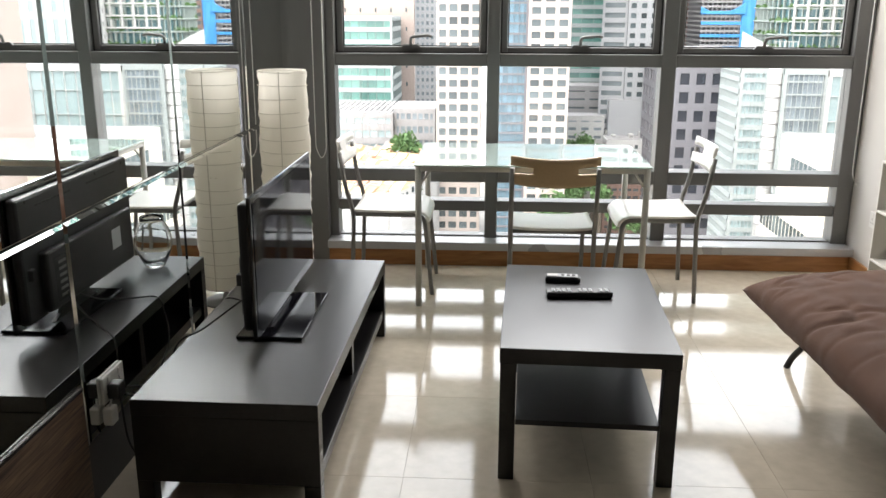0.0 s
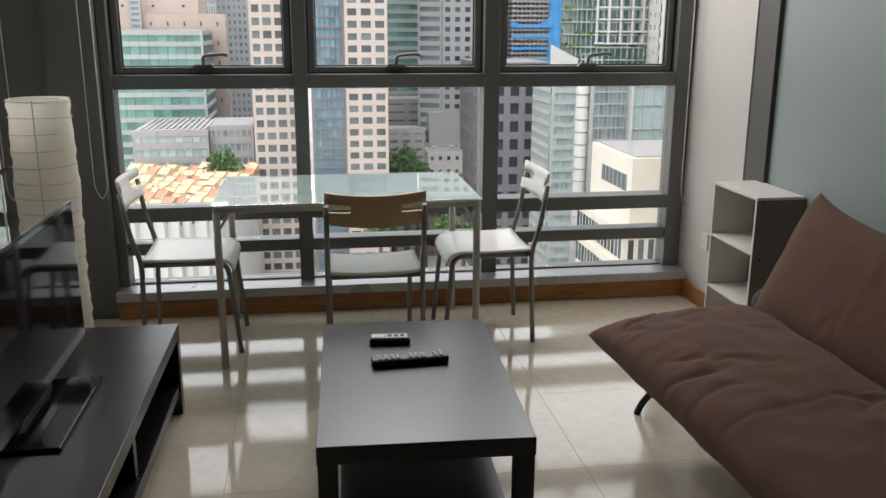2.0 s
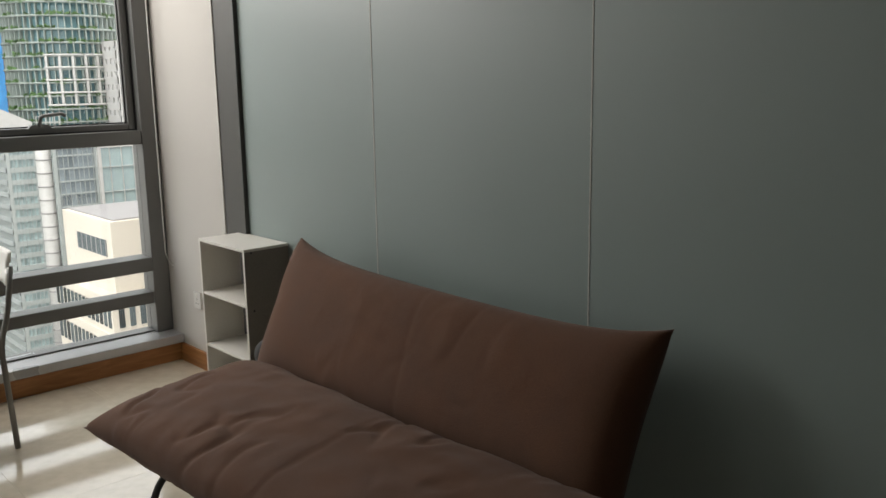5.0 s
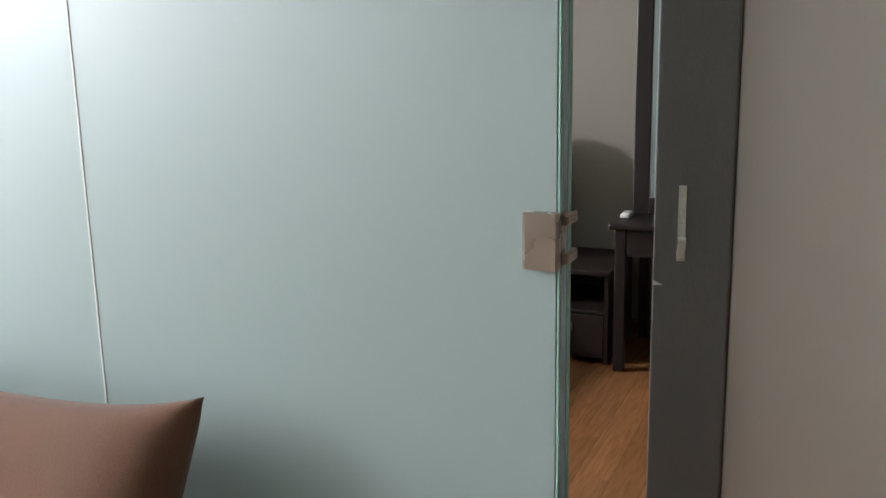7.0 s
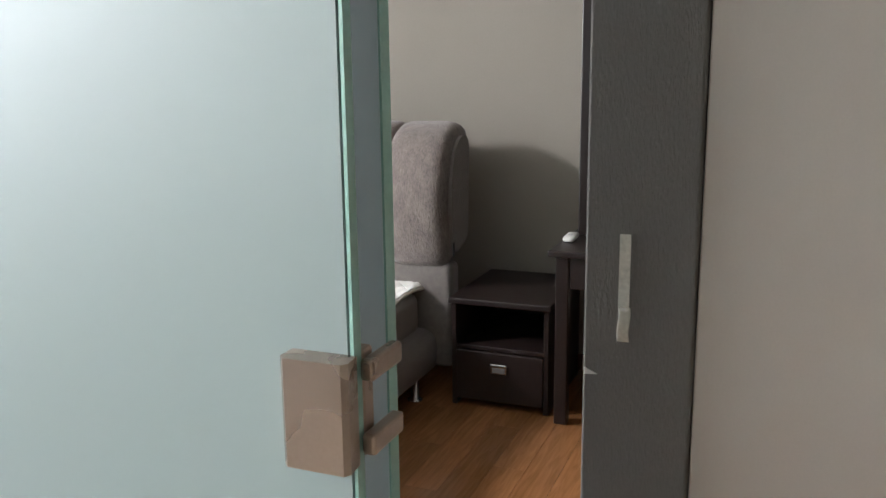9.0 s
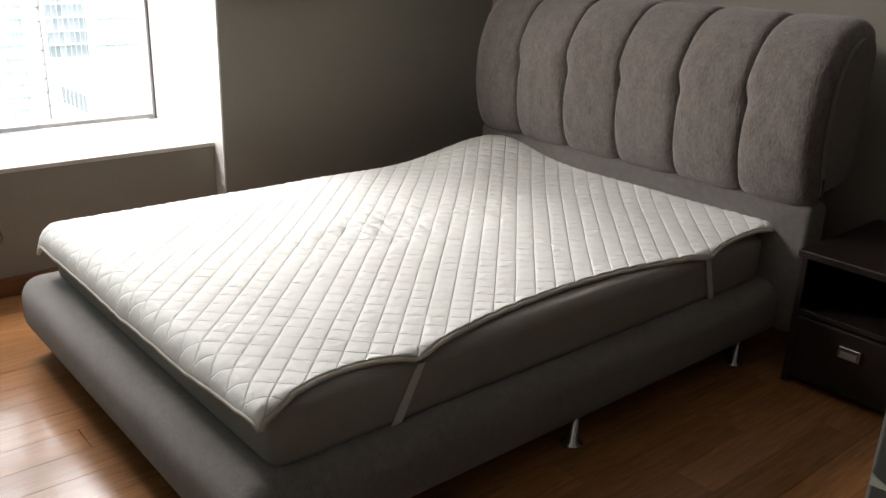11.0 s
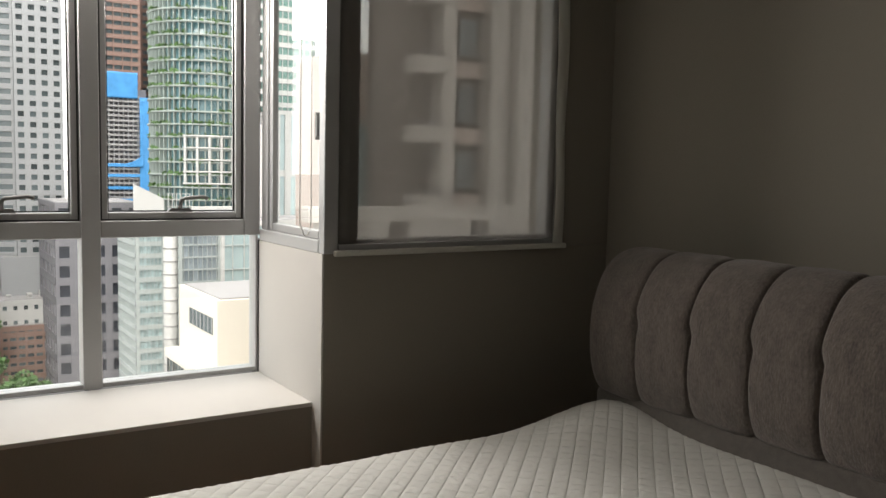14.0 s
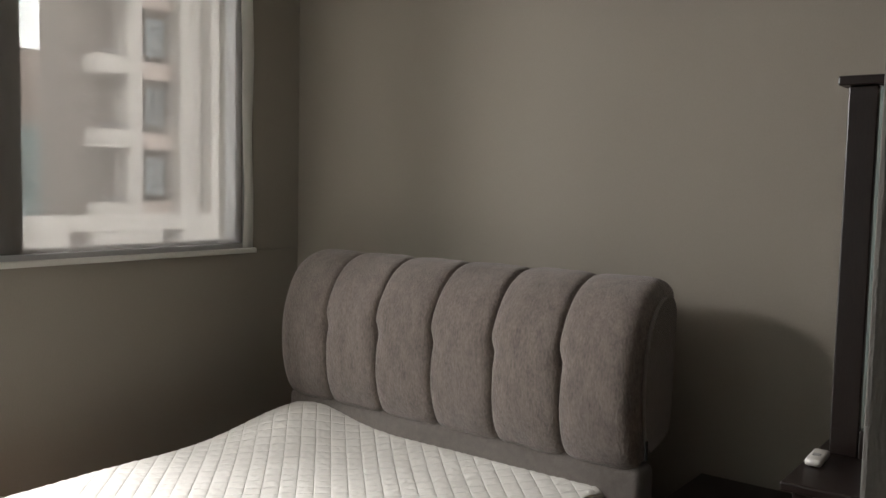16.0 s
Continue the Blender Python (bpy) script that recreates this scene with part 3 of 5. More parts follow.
# ---------------------------------------------------------------- living room
def tv_bench():
    b = thing("tv_bench", "black-brown low TV bench with an open shelf", "tv bench", (-1.076, -0.218, 0), -0.6)
    part("tabletop", box(0, 0.555, 0, 1.487, 0.30, 0.35, 0.002), M["black_veneer"], b)
    for y in (0.002, 1.435):
        part("side_panel", box(0, 0.555, y, y + 0.05, 0.085, 0.299, 0.002), M["black_veneer"], b)
        for x in (0.0, 0.505):
            part("leg", box(x, x + 0.05, y, y + 0.05, 0.0, 0.0845, 0.002), M["black_veneer"], b)
    part("shelf", box(0.01, 0.548, 0.053, 1.434, 0.085, 0.125, 0.002), M["black_veneer"], b)
    part("divider", box(0.01, 0.53, 0.72, 0.76, 0.126, 0.299, 0.002), M["black_veneer"], b)


def coffee_table():
    c = thing("coffee_table", "black-brown coffee table with a lower shelf", "coffee table", (0, 0, 0), -2.4)
    part("tabletop", box(0, 0.55, 0, 0.90, 0.40, 0.45, 0.002), M["black_veneer"], c)
    for x in (0.002, 0.498):
        for y in (0.002, 0.848):
            part("leg", box(x, x + 0.05, y, y + 0.05, 0, 0.399, 0.002), M["black_veneer"], c)
    part("shelf", box(0.053, 0.497, 0.01, 0.89, 0.19, 0.208, 0.001), M["black_veneer"], c)


def television():
    t = thing("television", "black flat-screen television on a glossy rectangular foot", "television", (-0.785, 0.60, 0.35), 0)
    L = 0.46
    part("foot", box(-0.115, 0.115, -0.335, 0.155, 0.001, 0.013, 0.004), M["screen"], t, "glossy black glass foot")
    part("neck", prism([(-0.24, 0.0135), (0.10, 0.0135), (0.06, 0.03), (0.02, 0.075), (0.0, 0.11), (-0.14, 0.11), (-0.16, 0.075), (-0.19, 0.03)], -0.035, -0.018, axis="x"), M["black_plastic"], t)
    case = part("case", box(-0.055, -0.018, -L + 0.02, L - 0.02, 0.07, 0.50, 0.012), M["black_plastic"], t)
    part("bezel", box(-0.0178, -0.004, -L, L, 0.045, 0.525, 0.004), M["gloss_black"], t)
    part("screen", box(-0.0038, -0.002, -L + 0.022, L - 0.022, 0.085, 0.503), M["screen"], t)
    for side in (-0.32, 0.06):
        for k in range(10):
            part("vent", box(-0.0562, -0.0552, side + k * 0.026, side + 0.018 + k * 0.026, 0.455, 0.462), M["rubber_black"], case)
    for y in (-0.38, -0.12, 0.14, 0.38):
        part("screw_hole", box(-0.0565, -0.0552, y - 0.006, y + 0.006, 0.475, 0.487, 0.001), M["rubber_black"], case)
    part("rear_housing", box(-0.088, -0.0555, -0.34, 0.36, 0.085, 0.30, 0.01), M["black_plastic"], t)
    port_plate = part("port_plate", box(-0.0895, -0.0885, -0.30, -0.20, 0.11, 0.27), M["rubber_black"], t)
    for k in range(6):
        part("port", box(-0.0915, -0.0897, -0.275, -0.225, 0.122 + k * 0.024, 0.132 + k * 0.024), M["steel_tube"], port_plate)
    part("rating_label", box(-0.0892, -0.0885, 0.16, 0.24, 0.17, 0.25), M["remote_grey"], t, "small grey rating label")
    part("side_port", box(-0.075, -0.056, -0.42, -0.39, 0.22, 0.26, 0.004), M["black_plastic"], t)


def cables():
    for k, pts in enumerate(([(-0.84, 0.45, 0.45), (-0.93, 0.50, 0.40), (-1.0, 0.66, 0.358), (-1.07, 0.70, 0.356), (-1.12, 0.66, 0.20), (-1.16, 0.3, 0.10), (-1.17, 0.02, 0.26)],
                             [(-0.84, 0.40, 0.50), (-0.95, 0.30, 0.43), (-1.03, 0.28, 0.37), (-1.09, 0.24, 0.358), (-1.13, 0.15, 0.22), (-1.165, -0.02, 0.30)])):
        c = thing("power_cable", "thin black cable running from the television to the socket", "cable")
        fine = [Vector(p) for p in pts]
        part("cord", tube(arc(fine, 0.12, 6), 0.0035, 6), M["rubber_black"], c)


def wall_socket(x, y, z, turn, n=2, label="white double wall socket"):
    s = thing("wall_socket", label, "socket", (x, y, z), turn, group="wall sockets")
    w = 0.073 * n
    part("plate", box(-w / 2, w / 2, -0.010, 0, -0.043, 0.043, 0.003), M["white_plastic"], s)
    for k in range(n):
        cx = -w / 2 + 0.0365 + 0.073 * k
        part("switch", box(cx - 0.008, cx + 0.008, -0.0135, -0.0102, 0.018, 0.036, 0.002), M["shelf_white"], s)
        for dx, dz, sw, sh in ((0, 0.004, 0.002, 0.006), (-0.012, -0.016, 0.0045, 0.002), (0.012, -0.016, 0.0045, 0.002)):
            part("pin_hole", box(cx + dx - sw, cx + dx + sw, -0.0106, -0.0101, dz - sh, dz + sh), M["rubber_black"], s)
    return s


def plugs():
    """Two plugs pushed into the socket on the mirror wall, with a lead that drops behind the bench."""
    p = thing("plug", "black moulded plug in the wall socket", "plug", (MIRROR_X + 0.013, -0.095, 0.325), group="plugs")
    part("body", box(0.0, 0.038, -0.024, 0.024, -0.026, 0.024, 0.006), M["black_plastic"], p)
    part("cord", tube(arc([(0.03, 0.0, -0.02), (0.034, 0.0, -0.12), (0.02, 0.05, -0.22), (0.03, 0.12, -0.318)], 0.06), 0.0035, 6), M["rubber_black"], p)
    q = thing("adaptor", "white travel adaptor hanging below the socket", "adaptor", (MIRROR_X + 0.004, -0.125, 0.245), group="plugs")
    part("body", box(0.0, 0.032, -0.022, 0.022, -0.02, 0.035, 0.006), M["white_plastic"], q)
    part("cord", tube([(0.016, 0.0, 0.034), (0.02, 0.012, 0.06)], 0.0035, 6), M["white_plastic"], q)


def floor_lamp():
    f = thing("floor_lamp", "tall white rice-paper column floor lamp with wire hoops", "floor lamp", (-1.03, 1.65, 0))
    prof, z, k = [], 0.09, 0
    while z < 1.16:
        prof.append((0.115 + 0.003 * math.sin(k * 1.7), z))
        prof.append((0.118 + 0.003 * math.sin(k * 2.3), z + 0.03))
        z += 0.06
        k += 1
    prof.append((0.116, 1.165))
    bm = lathe(prof, 40)
    for v in bm.verts:
        v.co.x += 0.004 * math.sin(9 * v.co.z + 3 * math.atan2(v.co.y, v.co.x))
    part("shade", bm, M["paper"], f, "crinkled white rice-paper shade")
    for k in range(18):
        h = 0.10 + 0.0622 * k
        pts = [(0.1185 * math.cos(a), 0.1185 * math.sin(a), h + 0.004 * math.sin(a + k)) for a in (2 * math.pi * j / 28 for j in range(29))]
        part("hoop", tube(pts, 0.0016, 5), M["pad_trim"], f)
    for a in (0.6, 2.7, 4.8):
        part("stay", tube([(0.1195 * math.cos(a), 0.1195 * math.sin(a), 0.09), (0.1195 * math.cos(a), 0.1195 * math.sin(a), 1.165)], 0.0022, 6), M["pad_trim"], f)
    part("base", lathe([(0.0, 0.0), (0.11, 0.0), (0.11, 0.012), (0.02, 0.02), (0.012, 0.05), (0.012, 0.6), (0.0, 0.6)], 32), M["steel_tube"], f)


def glass_vase():
    v = thing("vase", "clear bulbous glass vase standing on the bench", "vase", (-0.90, 1.10, 0.351))
    outer = [(0.0, 0.004), (0.035, 0.0), (0.042, 0.004), (0.06, 0.04), (0.078, 0.09), (0.08, 0.13), (0.068, 0.175), (0.05, 0.205), (0.052, 0.225)]
    inner = [(0.049, 0.225), (0.047, 0.205), (0.064, 0.175), (0.076, 0.13), (0.074, 0.09), (0.056, 0.043), (0.03, 0.018), (0.0, 0.016)]
    part("body", lathe(outer + inner, 36), M["vase_glass"], v)


def dining_table():
    t = thing("dining_table", "small dining table with a clear glass top and cream steel legs", "dining table")
    x0, x1, y0, y1, z = -0.405, 0.735, 1.63, 2.34, 0.725
    part("tabletop", box(x0, x1, y0, y1, z - 0.008, z, 0.0025), M["table_glass"], t, "tempered pale green glass top")
    for a in ((x0 + 0.03, x1 - 0.03, y0 + 0.012, y0 + 0.036), (x0 + 0.03, x1 - 0.03, y1 - 0.036, y1 - 0.012)):
        part("rail", box(*a, z - 0.036, z - 0.012, 0.003), M["table_leg"], t)
    for a in ((x0 + 0.005, x0 + 0.029, y0 + 0.03, y1 - 0.03), (x1 - 0.029, x1 - 0.005, y0 + 0.03, y1 - 0.03)):
        part("rail", box(*a, z - 0.036, z - 0.012, 0.003), M["table_leg"], t)
    for sx, x in ((1, x0 + 0.02), (-1, x1 - 0.02)):
        for sy, y in ((1, y0 + 0.025), (-1, y1 - 0.025)):
            part("leg", tube([(x, y, 0.0), (x, y, z - 0.010)], 0.016, 14), M["table_leg"], t)
            part("brace", tube([(x, y, z - 0.12), (x + sx * 0.06, y, z - 0.03)], 0.006, 8), M["table_leg"], t)


def chair_seat():
    def f(u, v):
        x = (u - 0.5) * 0.40
        y = -0.20 + v * 0.40
        drop = max(0.0, (v - 0.80) / 0.20)
        yy = y if v < 0.80 else 0.12 + 0.075 * math.sin(drop * math.pi / 2)
        z = 0.445 + 0.012 * (abs(u - 0.5) * 2) ** 3 - 0.006 * math.sin(v * 3) - 0.06 * (1 - math.cos(drop * math.pi / 2))
        return (x, yy, z)
    return sheet(14, 18, f, 0.012)


def chair_back(mat):
    bm = bmesh.new()
    nu, nv = 16, 7
    def f(u, v):
        s = (u - 0.5) * 2
        return Vector((s * 0.205, -0.245 - 0.035 * (1 - s * s) - 0.025 * v, 0.655 + 0.145 * v - 0.012 * (1 - s * s) * (v > 0.5) + 0.014 * s * s * (v <= 0.01)))
    g = [[bm.verts.new(f(i / nu, j / nv)) for j in range(nv + 1)] for i in range(nu + 1)]
    for i in range(nu):
        for j in range(nv):
            if j in (3, 4) and i in (0, 1, 2, 3, 12, 13, 14, 15):
                continue
            bm.faces.new((g[i][j], g[i + 1][j], g[i + 1][j + 1], g[i][j + 1])).smooth = True
    bmesh.ops.recalc_face_normals(bm, faces=bm.faces[:])
    bmesh.ops.solidify(bm, geom=bm.faces[:], thickness=0.014)
    return bm


def dining_chair(at, turn, back, label):
    """Facing +y. Steel tube frame, moulded seat and a slotted back."""
    c = thing("dining_chair", label, "chair", (*at, 0), turn, group="chairs round the dining table")
    part("seat", chair_seat(), M["chair_white"], c, "white moulded seat", True)
    part("backrest", chair_back(back), M[back], c, "", True)
    for s in (-1, 1):
        part("back_leg", tube(arc([(s * 0.198, -0.215, 0.0), (s * 0.198, -0.195, 0.44), (s * 0.198, -0.235, 0.56), (s * 0.198, -0.262, 0.745)], 0.06), 0.0115, 10), M["steel_tube"], c)
        part("front_leg", tube(arc([(s * 0.185, 0.205, 0.0), (s * 0.185, 0.165, 0.425), (s * 0.19, -0.19, 0.428)], 0.05), 0.0115, 10), M["steel_tube"], c)
    part("cross_bar", tube([(-0.19, -0.19, 0.427), (0.19, -0.19, 0.427)], 0.009, 8), M["steel_tube"], c)
    return c


def remotes():
    r = thing("remote_control", "long black television remote with pale buttons", "remote control", (0.29, 0.51, 0.451), 3)
    part("body", box(-0.118, 0.118, -0.024, 0.024, 0.0, 0.022, 0.006), M["black_plastic"], r)
    for i in range(11):
        for j in range(3):
            if i in (4, 8):
                continue
            part("button", box(-0.100 + i * 0.019, -0.088 + i * 0.019, -0.016 + j * 0.012, -0.008 + j * 0.012, 0.0222, 0.0252, 0.001), M["remote_grey"], r)
    a = thing("remote_control", "small dark remote with a pale faceplate", "remote control", (0.245, 0.69, 0.451), -4)
    part("body", box(-0.066, 0.066, -0.024, 0.024, 0.0, 0.020, 0.006), M["black_plastic"], a)
    part("faceplate", box(-0.060, 0.056, -0.019, 0.019, 0.0202, 0.0225, 0.001), M["remote_grey"], a)
    part("display", box(-0.056, -0.020, -0.014, 0.014, 0.0226, 0.0236), M["white_plastic"], a)
    for i in range(3):
        part("button", box(-0.006 + i * 0.020, 0.006 + i * 0.020, -0.008, 0.008, 0.0226, 0.0246, 0.001), M["black_plastic"], a)


def cushion(length, depth, thick, wrinkle, seed, sag=0.0, stitch=0.007):
    """A stuffed slab with pinched, drawn-out corners and a seam across its middle. Local: x depth, y length, z up."""
    bm = bmesh.new()
    nu, nv = 60, 150
    for side in (1, -1):
        g = []
        for i in range(nu + 1):
            row = []
            for j in range(nv + 1):
                u, v = i / nu * 2 - 1, j / nv * 2 - 1
                eu, ev = max(0.0, 1 - abs(u) ** 3.2), max(0.0, 1 - abs(v) ** 14)
                h = (eu * ev) ** 0.5 * thick / 2
                pin = 0.025 * (1 - abs(u) ** 2) * abs(v) ** 4
                x = u * depth / 2 * (1 - 0.04 * (1 - v * v) * abs(u) ** 3) - math.copysign(sag, u) * abs(u) ** 2 * (1 - abs(v) ** 5)
                y = v * (length / 2 - pin)
                fold = noise.noise(Vector((x * 5 + seed, y * 5, seed))) * 0.006 + noise.noise(Vector((x * 13 + seed, y * 9, seed))) * 0.006
                ridge = abs(noise.noise(Vector((x * 5 + seed * 2, y * 9 + 3, 1.3))))
                gather = math.sin(y * 70 + 5 * noise.noise(Vector((x * 6, y * 4, seed)))) * max(0.0, noise.noise(Vector((x * 4 + 9, y * 5 + seed, 2.2)))) * 0.010 * abs(u) ** 1.5
                crease = gather - 0.015 * max(0.0, 1 - ridge * 7) * max(0.0, noise.noise(Vector((x * 3, y * 3 + seed, 7.7)))) * 2.2
                seam = -stitch * math.exp(-((y - 0.02 * math.sin(x * 4)) / 0.010) ** 2)
                z = side * (h + (wrinkle * (fold + crease) + seam) * min(1.0, h / 0.03))
                row.append(bm.verts.new((x, y, z)))
            g.append(row)
        for i in range(nu):
            for j in range(nv):
                q = (g[i][j], g[i + 1][j], g[i + 1][j + 1], g[i][j + 1])
                bm.faces.new(q if side > 0 else q[::-1]).smooth = True
    bmesh.ops.remove_doubles(bm, verts=bm.verts[:], dist=0.0005)
    return bm


def sofa():
    s = thing("sofa_bed", "brown microfibre folding sofa bed with pinched cushion corners", "sofa")
    seat = part("seat", cushion(1.78, 0.66, 0.20, 0.95, 4.0, 0.02, 0.004), M["sofa"], s, "wrinkled brown seat cushion")
    seat.matrix_local = pose(1.335, 0.02, 0.385, 0, -4, 1.5)
    back = part("backrest", cushion(1.63, 0.58, 0.19, 0.16, 9.0, 0.05, 0.0025), M["sofa"], s, "brown back cushion")
    back.matrix_local = pose(1.80, 0.18, 0.560, 1.4, 0, 0) @ pose(0, 0, 0, 0, -66, 1.5)
    for y, foot in ((0.80, 0.97), (-0.72, -0.86)):
        part("leg", tube(arc([(1.22, foot, 0.0), (1.235, foot - 0.01 * (1 if y > 0 else -1), 0.05), (1.33, y, 0.30), (1.62, y, 0.30), (1.80, y, 0.0)], 0.03), 0.013, 10), M["rubber_black"], s, "black steel leg")
    part("frame", tube([(1.40, -0.76, 0.285), (1.40, 0.82, 0.285)], 0.014, 8), M["rubber_black"], s)
    part("hinge", lathe([(0.0, -0.03), (0.055, -0.03), (0.06, 0.0), (0.055, 0.03), (0.0, 0.03)], 24), M["rubber_black"], s, "black folding hinge").matrix_local = pose(1.72, 0.97, 0.42, 90, 0, 0)


def cube_shelf():
    k = thing("bookshelf", "narrow white three-tier open shelf, one side coloured dark for shade", "shelf")
    x0, x1, y0, y1, h, t = 1.835, 2.05, 1.335, 1.73, 0.757, 0.012
    # The side turned from the window carries its shade as a darker colour.
    part("side_panel", box(x0 + 0.002, x1, y0, y0 + t, 0, h - t, 0.001), M["shelf_shade"], k, "grey-brown side, shade put in the colour")
    part("edge_strip", box(x0, x0 + 0.0018, y0, y0 + t, 0, h - t), M["shelf_white"], k)
    part("side_panel", box(x0, x1 - 0.02, y1 - t, y1, 0, h - t, 0.001), M["shelf_white"], k)
    part("top", box(x0 - 0.001, x1, y0 - 0.001, y1 + 0.001, h - t, h, 0.001), M["shelf_white"], k)
    for z in (0.02, 0.262, 0.505):
        part("shelf", box(x0 + 0.002, x1 - 0.012, y0 + t, y1 - t, z, z + t, 0.001), M["shelf_white"], k)
    part("back", box(x1 - 0.008, x1, y0 + t, y1 - t, 0.01, h - t), M["shelf_white"], k)
    for dz in (0.28, 0.49, 0.74):
        part("screw_cap", box(x0 + 0.03, x0 + 0.038, y0 - 0.0012, y0, dz - 0.004, dz + 0.004), M["rubber_black"], k)


def bead_cord(x, y, z0, z1, w, label):
    c = thing("blind_cord", label, "blind cord", group="blind cords")
    pts = [(x, y, z1), (x, y, z0 + w), (x + w * 0.3, y, z0 + w * 0.3), (x + w / 2, y, z0), (x + w * 0.8, y, z0 + w * 0.3), (x + w, y, z0 + w), (x + w * 0.9, y, z1)]
    part("cord", tube(arc(pts, w / 2), 0.0028, 6), M["white_plastic"], c)


tv_bench()
coffee_table()
television()
cables()
wall_socket(MIRROR_X + 0.001, -0.06, 0.33, 90, 2, "white double wall socket with a plug on the mirror wall")
wall_socket(2.028, 2.16, 0.36, -90, 1, "white single wall socket on the pier")
plugs()
floor_lamp()
glass_vase()
dining_table()
dining_chair((0.262, 1.72), 0, "chair_tan", "dining chair with a tan plywood back and white seat")
dining_chair((-0.535, 2.02), -90, "chair_white", "white dining chair on a grey tube frame, turned to the table")
dining_chair((0.80, 1.98), 90, "chair_white", "white dining chair on a grey tube frame, under the table end")
remotes()
sofa()
cube_shelf()
bead_cord(1.98, 2.40, 0.50, CEIL, 0.07, "white looped blind cord beside the pier")
bead_cord(-1.03, 2.385, 0.62, CEIL, 0.06, "white looped blind cord on the corner column")


# ---------------------------------------------------------------- bedroom
def bed():
    b = thing("bed", "grey upholstered double bed with a tufted headboard", "bed")
    base = box(2.765, 4.88, -0.205, 1.36, 0.072, 0.272, 0.07, seg=6)
    part("base", base, M["bed_cloth"], b, "grey woven upholstered bed base", True)
    for x in (2.90, 3.81, 4.64):
        for y in (-0.165, 1.14):
            part("leg", lathe([(0.0, 0.0), (0.032, 0.0), (0.032, 0.006), (0.018, 0.012), (0.018, 0.13), (0.0, 0.13)], 20), M["chrome"], b, "chrome leg").matrix_local = Matrix.Translation((x, y, 0))
    # headboard: six rolled channels over a plain plinth
    head = part("headboard", box(4.792, 4.90, -0.275, 1.335, 0.10, 0.565, 0.03, seg=3), M["bed_cloth"], b, "grey headboard plinth", True)
    y0, y1, n = -0.265, 1.335, 6
    w = (y1 - y0) / n
    prof = [(4.80, 0.545), (4.768, 0.57), (4.738, 0.64), (4.722, 0.74), (4.720, 0.84), (4.730, 0.93), (4.760, 1.02), (4.815, 1.095), (4.885, 1.140), (4.96, 1.155), (5.03, 1.145), (5.07, 1.105), (5.075, 1.04), (5.06, 0.90), (5.05, 0.74), (5.04, 0.60), (4.95, 0.57)]
    fine = [Vector((x, 0, z)) for x, z in prof]
    for _ in range(2):
        fine = [fine[0]] + [p * (1 - t) + q * t for p, q in zip(fine, fine[1:]) for t in (0.25, 0.75)] + [fine[-1]]
    for k in range(n):
        a, c = y0 + k * w, y0 + (k + 1) * w
        bm = bmesh.new()
        rows = []
        m = 22
        for i, p in enumerate(fine):
            q = (fine[min(i + 1, len(fine) - 1)] - fine[max(i - 1, 0)]).normalized()
            nrm = Vector((-q.z, 0, q.x))
            row = []
            for j in range(m + 1):
                s = j / m * 2 - 1
                outer = (k == 0 and s < 0) or (k == n - 1 and s > 0)
                bulge = (0.06 if outer else 0.019) * (math.sqrt(max(0, 1 - abs(s) ** (4.5 if outer else 4.5))) - 1)
                front = min(1.0, max(0.0, (5.0 - p.x) / 0.2))
                dimple = 0 if outer else -0.020 * math.exp(-((p.z - 0.875) / 0.035) ** 2) * max(0.0, (abs(s) - 0.55) / 0.45) ** 1.5 * front
                skew = 0.011 * math.tanh((p.z - 0.875) / 0.05) * math.exp(-((p.z - 0.875) / 0.12) ** 2) * front * abs(s) ** 2 * (0 if outer else 1)
                wob = 0.004 * noise.noise(Vector((k * 3 + s * 1.5, p.z * 7, p.x * 5)))
                row.append(bm.verts.new(p + nrm * (bulge + dimple + wob) + Vector((0, (a + c) / 2 + s * (w / 2 - 0.0008) + skew, 0))))
            rows.append(row)
        for r1, r2 in zip(rows, rows[1:]):
            for j in range(m):
                bm.faces.new((r1[j], r2[j], r2[j + 1], r1[j + 1])).smooth = True
        bm.faces.new([r[0] for r in rows])
        bm.faces.new([r[-1] for r in rows][::-1])
        bmesh.ops.recalc_face_normals(bm, faces=bm.faces[:])
        part("channel", bm, M["head_cloth"], head, "taupe chenille channel")
    for y in (y0 - 0.008, y1 + 0.008):
        part("end_cap", prism([(4.915 + (p.x - 4.915) * 0.62, 0.86 + (p.z - 0.86) * 0.80) for p in fine], y - 0.006, y + 0.0075), M["bed_cloth"], head, "grey end cap")
    part("tag", box(4.78, 4.795, -0.292, -0.2875, 0.60, 0.66, 0.001), M["rubber_black"], head, "small black tag")


def mattress():
    m = thing("mattress", "grey mattress lying on the bed base", "mattress")
    part("ticking", box(2.875, 4.79, -0.132, 1.29, 0.255, 0.432, 0.04, seg=5), M["mattress"], m, "", True)
    for x, top in ((3.265, 0.41), (4.43, 0.42)):
        lean = -0.055 if x < 4 else 0.07
        s = prism([(x + lean - 0.03, 0.262), (x + lean, 0.262), (x + 0.018, top), (x - 0.006, top)], -0.137, -0.1335)
        part("strap", s, M["elastic"], m, "white elastic strap")


